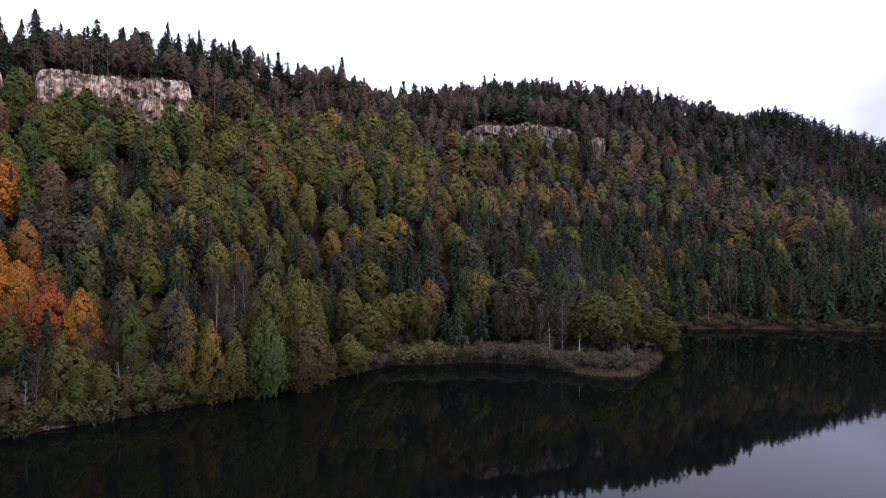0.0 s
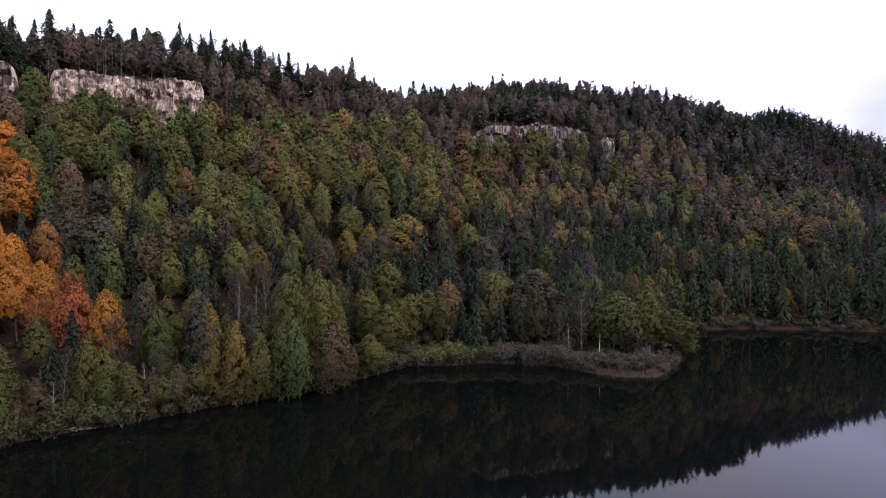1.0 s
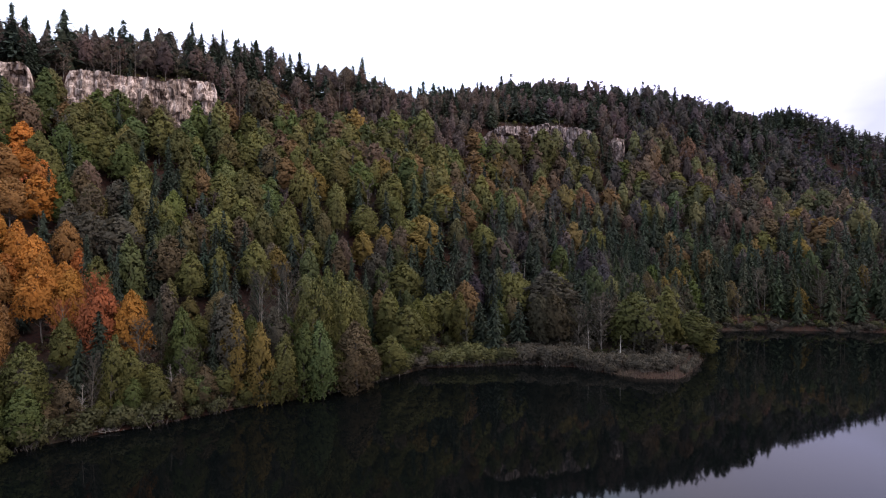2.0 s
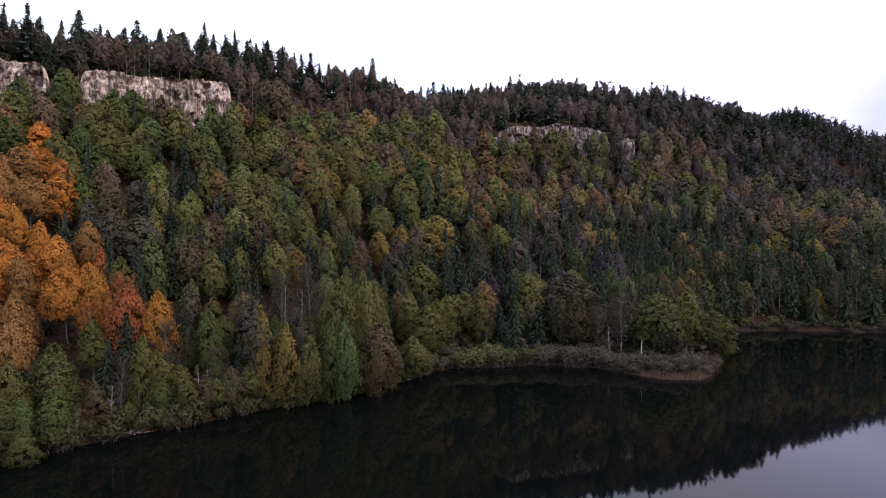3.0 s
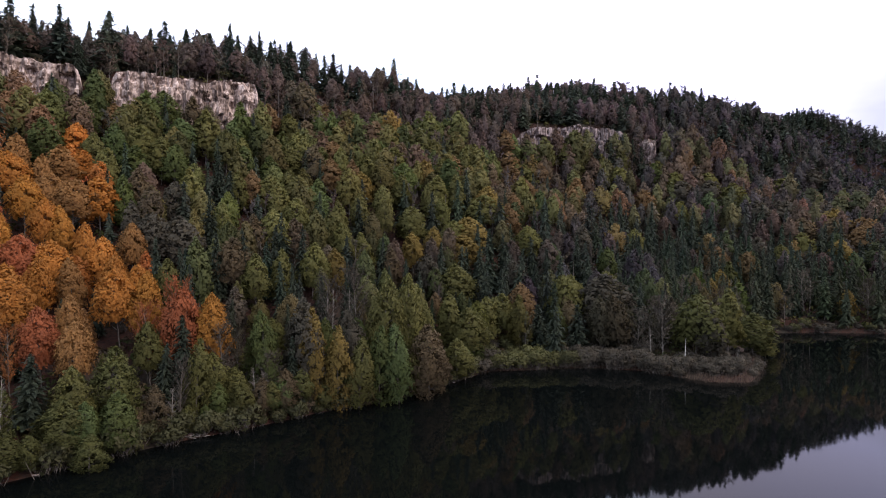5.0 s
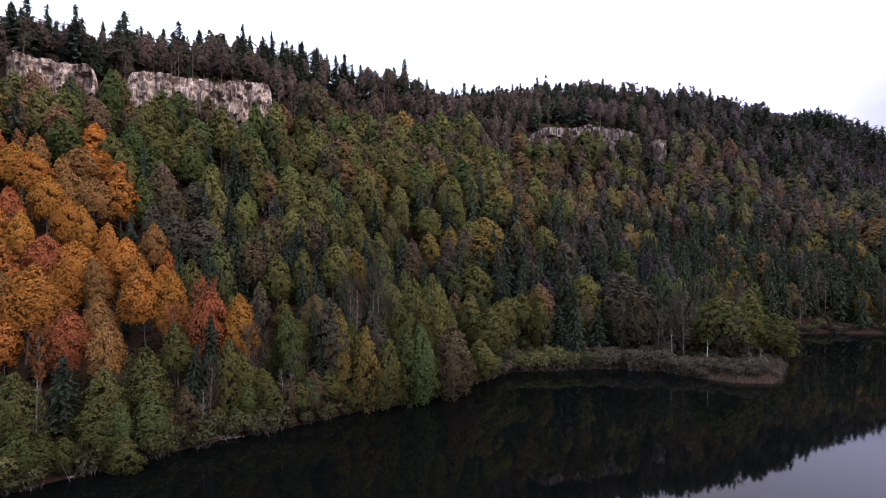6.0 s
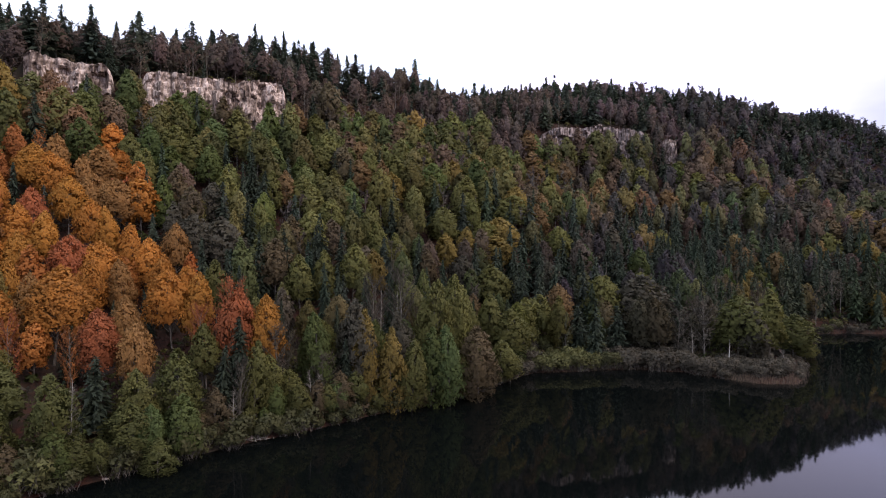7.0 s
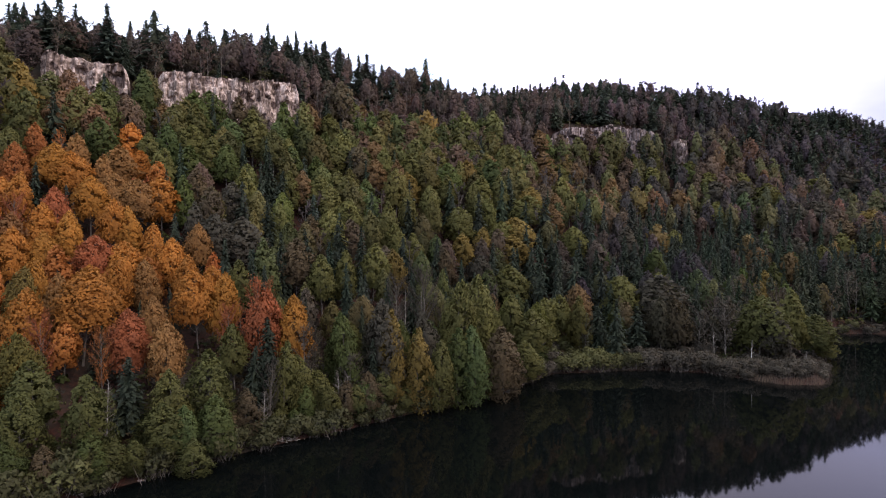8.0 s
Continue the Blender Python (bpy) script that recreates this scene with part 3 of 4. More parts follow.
stand("broadleaf", GREEN, [(-89.4, 108.5, 11.7, 1.41), (-70.3, 134, 19.9, 0.69), (-45.6, 142, 19.6, 0.81), (-133.3, 196.7, 17.5, 1.34), (-125.2, 209.8, 17.5, 1.13),
       (-83, 295, 17.5, 1.32), (-106.7, 229.9, 17.5, 1.24), (-98.3, 231.4, 17.5, 1.19), (97.3, 360.5, 17.5, 1.46), (36.2, 241, 17.5, 1.21),
       (-154.3, 187, 19, 1.14), (-140.6, 233.3, 19, 1.29), (-123.8, 175.3, 19, 0.86)])
stand("broadleaf", OLIVE, [(-97.5, 108.5, 13.1, 1.17), (-91.9, 125.5, 15, 1.02), (-50, 138.5, 17.5, 0.96), (-26.4, 164.5, 11.9, 1.7), (-22.3, 177, 17.2, 1.26),
       (-28.7, 179, 19.2, 1.05), (-75.5, 128, 8.4, 1.8), (-79.5, 127, 11.3, 1.36), (-46.6, 151, 26.5, 0.7), (-39.9, 158, 27.4, 0.76),
       (-35.6, 165, 23.9, 0.7), (-17.7, 190, 17.3, 1.01), (12.6, 208, 21, 1.12), (-12.3, 195, 16.6, 1.16), (58.9, 187, 22.9, 1), (75.6, 196, 8.4, 1.8),
       (-38.3, 148.2, 11.8, 1.15), (-57, 136.5, 7, 1.59), (-72.4, 137, 12.4, 1.24), (-81, 122, 16.5, 0.75), (-167, 162.4, 17.5, 0.95),
       (-130.5, 210.8, 17.5, 1.04), (-137, 187.1, 17.5, 0.88), (-144.2, 192.6, 17.5, 1.01)])
stand("broadleaf", OLIVE, [(-137.9, 211.8, 17.5, 1.12), (-99.3, 149.9, 17.5, 0.91), (-103.7, 210.8, 17.5, 1.04), (-101.8, 270.8, 17.5, 1.46), (-94.5, 245.6, 17.5, 1.27),
       (-95.1, 216.8, 17.5, 1.12), (-63.6, 252.7, 17.5, 1.48), (-53.1, 265.4, 17.5, 1.8), (-68.8, 219.4, 17.5, 1.08), (-82.4, 208.3, 17.5, 1.12),
       (-48.1, 246.7, 17.5, 1.33), (13.7, 326.4, 17.5, 1.69), (-33.6, 254.8, 17.5, 1.56), (-42.6, 233.1, 17.5, 1.42), (-12.9, 256.9, 17.5, 1.8),
       (-27, 234.6, 17.5, 1.16), (-65.6, 206.3, 17.5, 1.06), (-58, 209.8, 17.5, 1.03), (-70.1, 180.2, 17.5, 1.05), (-81.9, 164, 17.5, 1),
       (-76.8, 170.1, 17.5, 0.83), (-25.4, 208.9, 17.5, 1.52), (4.5, 247.8, 17.5, 1.34), (72.8, 350.9, 17.5, 1.42)])
stand("broadleaf", OLIVE, [(107.9, 355.4, 17.5, 1.7), (130.3, 360.9, 17.5, 1.8), (140.6, 351.7, 17.5, 1.76), (154, 304.1, 17.5, 1.38), (135.7, 293, 17.5, 1.26),
       (64, 294.2, 17.5, 1.2), (99.7, 328, 17.5, 1.57), (184.7, 379.8, 17.5, 1.8), (-56, 284.5, 19, 1.7), (-30.2, 282.9, 18, 1.7), (16.8, 215.4, 18, 1.34),
       (30.2, 219.9, 18, 1.37), (78.9, 232.5, 18, 1.26)])
stand("bare", CORAL, [(-93.5, 127.5, 17.2, 0.75), (-87.5, 127.5, 23.9, 0.76), (-118.8, 106.5, 16.7, 0.77), (-147.9, 141.3, 17, 0.88)])
stand("bare", TWIG, [(-77.7, 129.7, 16.4, 0.96), (-69.2, 131.5, 11.9, 1.23), (-82.8, 118.5, 13.5, 0.71), (-53.2, 158, 23.5, 0.82), (-61.4, 158, 19.7, 0.98),
       (37.9, 185, 19.6, 1.15), (31.4, 190, 16.4, 1.42), (151.3, 254.7, 17, 1.25), (175.6, 261.8, 17, 1.09), (61.8, 228.5, 18, 1.31),
       (129.6, 263.8, 18, 1.45)])
stand("broadleaf", DUN, [(-62.4, 138, 23.3, 0.9), (-50.8, 146, 20.2, 0.81), (25.5, 208.5, 22.4, 1.8), (51.2, 181, 17.4, 1.06), (24.4, 195, 16.8, 1.43),
       (-114.4, 185.6, 17.5, 1.09), (-105.9, 171, 17.5, 1.5), (-118.8, 167.5, 17.5, 0.88), (-112, 168, 17.5, 1.18), (-87.1, 250.1, 17.5, 1.23),
       (-38.5, 290, 17.5, 1.57), (-37.2, 209.8, 17.5, 1.08), (-4.7, 219, 17.5, 1.18), (127.8, 301.1, 17.5, 1.66), (213.1, 392, 17.5, 1.8),
       (333.2, 520.8, 17.5, 1.8), (247.8, 365, 17.5, 1.8), (166.1, 341.5, 17.5, 1.8), (147.3, 336, 17.5, 1.8), (233.3, 381.8, 17.5, 1.8),
       (126.2, 351.2, 18, 1.7), (108.1, 347.5, 18, 1.7), (28.7, 256.2, 18, 1.39), (179.7, 345.9, 18, 1.7)])
stand("broadleaf", DUN, [(159.4, 338.7, 18, 1.7), (108, 299.5, 18, 1.7)])
stand("broadleaf", GOLD, [(-60, 138, 21.9, 0.58), (-54.7, 137.5, 20, 0.7), (-131.4, 117.7, 17.5, 0.68), (-63.9, 239.6, 17.5, 1.12), (-23.2, 229, 17.5, 1.61),
       (-41.8, 221.4, 17.5, 1.04), (-63.7, 185.2, 17.5, 0.87), (-35.2, 227.5, 17.5, 0.96), (188, 332.4, 17.5, 1.8), (167.3, 295.6, 17.5, 1.41),
       (93.4, 264.8, 17.5, 0.95), (-20.6, 239.5, 18, 1.61), (-12.4, 263.7, 18, 1.43), (79, 245.6, 18, 0.8)])
stand("broadleaf", BROWN, [(-33.9, 151, 19.1, 1.21), (-48.7, 141.5, 7.8, 1.67), (-123.8, 183.1, 17.5, 1.11), (-90, 168.5, 17.5, 1.22), (-48.1, 205.3, 17.5, 1.06),
       (-88.9, 188.7, 17.5, 0.97), (161.6, 319.3, 17.5, 1.53), (-94.2, 274.4, 18, 1.49), (175.8, 316.5, 18, 1.7)])
stand("broadleaf", COPPER, [(-100.8, 113.5, 18.3, 0.69), (-108.5, 124.5, 16.4, 0.65), (-155.2, 174, 17.5, 0.98), (-145.2, 179.5, 17.5, 1.26), (-145.8, 170.5, 17.5, 0.84),
       (-133.5, 165.5, 17.5, 1.16), (-139.4, 163.4, 17.5, 0.95), (-114.5, 160.9, 17.5, 0.64), (-116.5, 139.3, 17.5, 0.58), (-125.4, 120.2, 17.5, 0.64)])
stand("broadleaf", CORAL, [(-108.3, 116, 17.3, 0.89), (-87.4, 128.8, 22.4, 0.64), (-144.6, 149.3, 17.5, 0.78), (-130.2, 139.3, 17.5, 0.89)])
stand("broadleaf", ORANGE, [(-120.5, 120.5, 20.6, 1.13), (-103.3, 134.5, 19.9, 0.82), (-125.8, 110, 18.4, 0.85), (-150.6, 165.5, 17.5, 1.16), (-129.4, 171.5, 17.5, 1.24),
       (-143.3, 141.3, 17.5, 0.86), (-132.9, 153.4, 17.5, 0.82), (-122.6, 152.9, 17.5, 0.75), (-117.6, 151.3, 17.5, 0.88), (-124.7, 142.3, 17.5, 0.96),
       (-110.9, 145.8, 17.5, 0.88), (-103.7, 143.3, 17.5, 0.7), (-122.1, 134.2, 17.5, 0.78), (-155.1, 148.3, 17.5, 0.86), (-141, 129.2, 17.5, 0.83)])
stand("broadleaf", AMBER, [(-98.7, 135, 20.5, 0.74), (-81.6, 131, 21.6, 0.55), (-156.1, 164.4, 17.5, 1.15), (-141.7, 158.4, 17.5, 0.92), (-137.6, 142.8, 17.5, 0.86),
       (-128.4, 154.4, 17.5, 0.83), (-136.2, 133.7, 17.5, 0.65), (-131.3, 122.2, 17.5, 0.62)])
stand("bare", RUST, [(-111.6, 112, 14, 0.81), (-157.2, 172, 17, 0.72)])
stand("broadleaf", HAZEL, [(-4.4, 200, 19.1, 1.03), (-109.6, 265.8, 17.5, 1.31), (-91.6, 296.5, 17.5, 1.46), (-76.9, 244.1, 17.5, 1.43), (-99.8, 215.3, 17.5, 1.01),
       (-25.3, 301.1, 17.5, 1.49), (4.5, 326.9, 17.5, 1.62), (3.6, 337.1, 17.5, 1.43), (-1.5, 259.4, 17.5, 1.22), (197.5, 320.3, 17.5, 1.8),
       (102.6, 291, 17.5, 1.25), (82.2, 334.1, 17.5, 1.44), (43, 329.2, 17.5, 1.34), (-150.2, 217.2, 17, 1.19), (-80.6, 265.3, 17, 1.64),
       (-68.6, 246.6, 17, 1.18), (5.5, 315.8, 17, 1.7), (0.9, 270.8, 17, 1.11), (10.1, 293, 17, 1.41), (185.3, 308.4, 17, 1.69), (37.9, 319.7, 17, 1.54)])
stand("broadleaf", RUST, [(-163.5, 169.5, 17.5, 0.79), (-161.4, 157.9, 17.5, 0.83)])
stand("bare", RIDGE, [(-161, 232, 15, 1.1), (48, 360, 16, 1), (26, 360, 15, 1.1), (-184, 209, 15, 1.1)])
# along the orange grove's edge, from the shore up the slope
GROVE_A, GROVE_B = Vector((-84, 128)), Vector((-140, 198))


def choose(x, y, d, ds):
    """Kind, colour, height and spread of a tree from its place on the slope."""
    r, r2 = rng.random(), rng.random()
    side = (GROVE_B.x - GROVE_A.x) * (y - GROVE_A.y) - (GROVE_B.y - GROVE_A.y) * (x - GROVE_A.x)
    if d > 240 or (x > 235 and d > 90):
        return ("spruce", FIR, 17, 1.35) if r < 0.6 else ("bare", GREY_TWIG, 15, 1.9)
    if d > (129 if -20 < x < 110 else 136):
        if r < (0.2 if x < -40 else 0.3):
            return "spruce", FIR, (13 if x < 60 else 11) + (9 if x < 60 else 7) * r2, 1.5
        return ("bare", RIDGE if x < 110 else TWIG, 11 + 5 * r2, 1.4) if r < 0.55 else ("broadleaf", RIDGE if x < 110 else DUN, 13 + 4 * r2, 0.9)
    if side > 0 and 16 < d < 106:
        if r > 0.8:
            return "spruce", FIR, 16, 0.9
        c = ORANGE if r < 0.36 else AMBER if r < 0.42 else GOLD if r < 0.5 else COPPER if r < 0.7 else RUST if r < 0.78 else OLIVE
        return ("bare" if c is RUST and r2 < 0.4 else "broadleaf"), c, 13 + 4 * r2, 1.0
    if ds < 16 and x < -18:
        if r > 0.66:
            return "spruce", FIR, 21, 0.95
        c = OLIVE if r < 0.3 else GREEN if r < 0.46 else MOSS if r < 0.58 else TWIG
        return ("bare" if c is TWIG else "broadleaf"), c, 19 + 6 * r2, 0.9
    if d < 2:
        return ("bare", TWIG, 16 + 3 * r2, 0.8) if r < 0.5 else ("broadleaf", OLIVE if x < 0 else DUN, 15 + 5 * r2, 0.8)
    if d < 72:
        if r < (0.36 if x < -25 else 0.56 if x < 55 else 0.72):
            return "spruce", FIR, 17 + 6 * r2, 0.95
        if r < (0.44 if x < -25 else 0.64 if x < 55 else 0.8):
            return "bare", TWIG, 16, 0.9
        c = (OLIVE if x < -5 or r2 < 0.2 else DUN) if r < 0.80 else GREEN if r < 0.88 else BROWN if r < 0.985 else GOLD
        return "broadleaf", c, 16 + 4 * r2, 0.9
    if d > 121 and r < 0.45:
        return "bare", RIDGE, 17, 1.25
    tall = 17 if d < 112 else 21
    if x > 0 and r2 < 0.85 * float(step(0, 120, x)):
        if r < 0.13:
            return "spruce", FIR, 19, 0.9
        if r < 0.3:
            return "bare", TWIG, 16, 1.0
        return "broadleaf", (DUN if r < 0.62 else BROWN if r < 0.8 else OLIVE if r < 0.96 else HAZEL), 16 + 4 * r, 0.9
    if r < 0.12:
        return "spruce", FIR, tall + 3, 0.85
    if r < (0.2 if x < 60 else 0.34):
        return "bare", TWIG, tall - 1, 1.0
    c = OLIVE if r < 0.68 else GREEN if r < 0.8 else BROWN if r < 0.93 else HAZEL if r < 0.975 else GOLD
    return "broadleaf", c, tall + 3 * r2, 1.0


spots = []
for gap, lo, hi in ((7.1, 0, 64), (7.9, 64, 119), (5.7, 119, 900)):
    u, v = np.meshgrid(np.arange(-330, 500, gap), np.arange(-40, 700, gap))
    u = (u + rng.uniform(-0.42, 0.42, u.shape) * gap + (v / gap % 2) * gap / 2).ravel()
    v = (v + rng.uniform(-0.42, 0.42, v.shape) * gap).ravel()
    d = inland(TOE, u, v)
    inside = (d >= lo) & (d < hi) if lo else d < hi
    spots.append(np.stack([u, v], -1)[inside])
gx, gy = np.vstack(spots).T
gd, gs = inland(TOE, gx, gy), inland(SHORE, gx, gy)
keep = (gs > 2.0) & (gx > -80 - 0.76 * gy) & (gx < 30 + 0.76 * gy) & ((gd < 184 + 40 * step(-90, -40, gx)) | (gx > 190)) & (gy + 0.1 * gx < 665) & (gy > 20)
keep &= ~((gs < 8) & (gx < -19)) & ~((gd > 90) & (gx > 225) & (rng.random(gx.shape) < 0.22))
keep &= ~((gd > 172) & (gx < 200) & (rng.random(gx.shape) < 0.45))
edge_d = 139 - 8 * step(-70, 20, gx)
keep &= ~((gd > edge_d - np.where(gx < -60, 16, 8.2)) & (gd < edge_d - 1.4) & (cliff_part(gx, gy) > 0.3))
keep &= ~((gs < 16) & (gd < 1) & (gx > -16) & (gx < 62) & (gy < 186))
keep &= np.hypot(gx + 121, gy - 198) > 6.5
for _, mx, my, *_r in MARKED:
    keep &= np.hypot(gx - mx, gy - my) > 4.9
gz = height(gx, gy)
stuff = {"broadleaf": [], "spruce": [], "bare": []}
for x, y, z, d, ds in zip(gx[keep], gy[keep], gz[keep], gd[keep], gs[keep]):
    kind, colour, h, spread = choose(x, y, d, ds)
    h *= rng.uniform(0.86, 1.14)
    if ds < 40 and x < -18:  # younger trees between the large ones of the bank
        h *= 0.72
    turn, variant = rng.uniform(0, 6.28), int(rng.integers(0, 60))
    tint = tuple(np.clip(np.array(colour) * rng.uniform(0.76, 1.34) * (1 + rng.normal(size=3) * 0.05), 0.01, 0.6))
    # brighter and bluer uphill, bluer eastward: haze and open light painted into tints
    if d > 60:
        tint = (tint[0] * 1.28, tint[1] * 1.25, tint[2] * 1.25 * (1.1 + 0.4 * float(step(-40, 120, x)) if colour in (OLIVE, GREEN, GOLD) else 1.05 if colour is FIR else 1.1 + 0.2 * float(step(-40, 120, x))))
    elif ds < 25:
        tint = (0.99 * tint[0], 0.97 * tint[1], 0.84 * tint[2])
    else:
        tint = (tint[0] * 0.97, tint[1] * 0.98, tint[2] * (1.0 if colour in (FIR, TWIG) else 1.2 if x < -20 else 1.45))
    if ds < 42 and -125 < x < 75:
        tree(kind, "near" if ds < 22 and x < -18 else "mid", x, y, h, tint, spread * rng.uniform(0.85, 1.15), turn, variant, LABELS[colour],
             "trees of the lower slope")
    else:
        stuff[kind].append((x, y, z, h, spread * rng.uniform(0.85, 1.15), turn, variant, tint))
# young trees right at the water, leaning crowns down to the bank
for a, b in zip(SHORE[2:11], SHORE[3:12]):
    n = max(1, round(math.dist(a, b) / 3.4))
    for i in range(n):
        t = (i + rng.uniform(0.2, 0.8)) / n
        way = np.array([b[0] - a[0], b[1] - a[1]]) / math.dist(a, b)
        x, y = np.array(a) + (np.array(b) - np.array(a)) * t + np.array([-way[1], way[0]]) * rng.uniform(0.8, 3.0)
        if x < -80 - 0.76 * y or rng.random() < 0.25:
            continue
        tree("broadleaf", "near", x, y, rng.uniform(4, 9.5), tuple(np.array((OLIVE, MOSS, GREEN, BROWN)[int(rng.integers(0, 4))]) * rng.uniform(0.8, 1.2)), 1.3, rng.uniform(0, 6), i,
             "young olive-leaved tree leaning over the water", "young trees at the water")
for kind, x, y, h, colour, spread in MARKED:
    if h > 30:  # given by the height of its tip above the lake
        h = min(max(h - ground_z(x, y), 14), 27)
    # a fifth brighter above 20 m: open light and haze put into the colour
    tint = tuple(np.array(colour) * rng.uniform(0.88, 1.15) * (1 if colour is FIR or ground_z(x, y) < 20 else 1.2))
    at_water = float(inland(SHORE, np.array([x]), np.array([y]))[0]) < 9
    level, shape = "near" if y < 166 else "mid" if y < 300 else "far", int(abs(x))
    if kind == "broadleaf" and level == "near":  # leaves to the ground at the water, high crowns in the orange grove, in between elsewhere
        shape = shape % 3 * 2 if at_water else 6 + shape % 3 if colour in (ORANGE, AMBER, COPPER, CORAL, GOLD, RUST) else 1 + shape % 3 * 2
    elif kind == "broadleaf" and level == "mid":
        shape = 5 + shape % 2 if colour in (ORANGE, AMBER, COPPER, CORAL, GOLD, RUST) else shape % 5
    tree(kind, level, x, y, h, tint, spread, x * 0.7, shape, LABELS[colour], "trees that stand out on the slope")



# a ragged row of trees along the foot of the rock faces, and a few more crowns in front of them
def foot_row(start, end, way, edge, gap, tall):
    w, a, b = Vector(way).normalized(), Vector(start), Vector(end)
    ts = np.linspace(-60, 90, 301)
    n = max(2, int((b - a).length / gap))
    for i in range(n):
        p = a.lerp(b, (i + rng.uniform(0.1, 0.9)) / n)
        t = ts[np.argmin(np.abs(inland(TOE, p.x + ts * w.x, p.y + ts * w.y) - (edge - 14.0 + rng.uniform(-2, 2))))]
        r = rng.random()
        kind, colour = ("spruce", FIR) if r < 0.2 else ("bare", RIDGE) if r < 0.5 else ("broadleaf", OLIVE if r < 0.8 else BROWN)
        x, y = p.x + t * w.x, p.y + t * w.y
        stuff[kind].append((x, y, ground_z(x, y), tall * rng.uniform(0.75, 1.2) * (1.15 if kind == "spruce" else 1), rng.uniform(0.95, 1.3), rng.uniform(0, 6), i,
                            tuple(np.array(colour) * rng.uniform(0.75, 1.1))))


foot_row((-190, 202), (-166, 225), (-0.61, 0.79), 139, 6.0, 7)
foot_row((-158, 232), (-112, 276), (-0.61, 0.79), 139, 5.4, 7)
foot_row((2, 371), (108, 379), (0, 1), 131, 4.4, 16)


def woods(name, kind, rows, mat, label):
    """All the far trees of a kind, joined, each with its own tint."""
    vs, fs, cs, ns, ws, wfs, k, kw = [], [], [], [], [], [], 0, 0
    for x, y, z, h, spread, turn, variant, tint in rows:
        away = math.hypot(x + 24, y)
        level = "distant" if away > 430 else "far" if away > 262 or kind != "broadleaf" else "mid"
        (wv, wf), (cv, cf, cn) = SHAPES[kind][level][variant % len(SHAPES[kind][level])]
        q = h / NATURAL[kind]
        ca, sa = math.cos(turn), math.sin(turn)
        m = np.array([[ca * q * spread, -sa * q * spread, 0], [sa * q * spread, ca * q * spread, 0], [0, 0, q]])
        vs.append(cv @ m.T + [x, y, z])
        fs.append(cf + k)
        k += len(cv)
        ns.append(cn @ np.array([[ca, -sa, 0], [sa, ca, 0], [0, 0, 1]]).T)
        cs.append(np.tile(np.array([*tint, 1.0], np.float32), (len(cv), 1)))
        ws.append(wv @ m.T + [x, y, z])
        wfs.append(wf + kw)
        kw += len(wv)
    root = new(name)
    crown_me = leafy_mesh("crowns", np.vstack(vs), np.vstack(fs), mat, np.vstack(ns))
    crown_me.attributes.new("tint", "FLOAT_COLOR", "POINT").data.foreach_set("color", np.vstack(cs).ravel())
    for nm, me in (("crowns", crown_me), ("trunks", mesh_from("trunks", np.vstack(ws), np.vstack(wfs), BARK, True))):
        ob = new(nm, me)
        ob.parent = root
        tagged(ob, kind="stuff")
    tagged(root, label, "woods", kind="stuff")


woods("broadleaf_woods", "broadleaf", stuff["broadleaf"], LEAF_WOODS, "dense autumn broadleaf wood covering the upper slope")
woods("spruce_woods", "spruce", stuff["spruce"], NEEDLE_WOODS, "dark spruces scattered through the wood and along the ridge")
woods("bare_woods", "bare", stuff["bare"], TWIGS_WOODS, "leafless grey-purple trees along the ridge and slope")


def undergrowth(name, count, label, deep=900):
    """Saplings and brambles between the trees: loose tufts of leaf sprays all over the slope."""
    x, y = rng.uniform(-300, 430, 24000), rng.uniform(30, 560, 24000)
    d, ds = inland(TOE, x, y), inland(SHORE, x, y)
    ok = (ds > 1.0) & (ds < deep) & (x > -75 - 0.76 * y) & (x < 25 + 0.76 * y) & ((d < 190) | (x > 200))
    ok &= ~((ds < 8) & (d < 1) & (x > -16))
    ok &= ~((np.abs(d - (139 - 8 * step(-70, 20, x)) + 5.0) < 3.0) & (cliff_part(x, y) > 0.3))
    x, y = x[ok][:count], y[ok][:count]
    m = len(x)
    k = 22
    n = unit(rng.normal(size=(m * k, 3)) + [0, -0.3, 0.5])
    c = np.repeat(np.stack([x, y, height(x, y) + 0.6], -1), k, 0)
    size = np.repeat(rng.uniform(0.8, 2.0, m), k)[:, None]
    v, f, nn = leaf_sprays(rng, c + n * size * [1.1, 1.1, 1.0], n, 0.75, 1.3, 0.8)
    me = leafy_mesh("undergrowth", v, f, LEAF_WOODS, nn)
    tint = np.repeat(np.array([OLIVE, GREEN, BROWN, TWIG])[rng.integers(0, 4, m)] * rng.uniform(0.6, 1.0, (m, 1)), 3 * k, 0)
    me.attributes.new("tint", "FLOAT_COLOR", "POINT").data.foreach_set("color", np.column_stack([tint, np.ones(len(tint))]).astype(np.float32).ravel())
    tagged(new(name, me), label, "undergrowth", kind="stuff")


undergrowth("undergrowth", 4200, "low brambles and saplings covering the wood floor")
undergrowth("bank_undergrowth", 2600, "brambles and saplings on the bank above the water", 34)


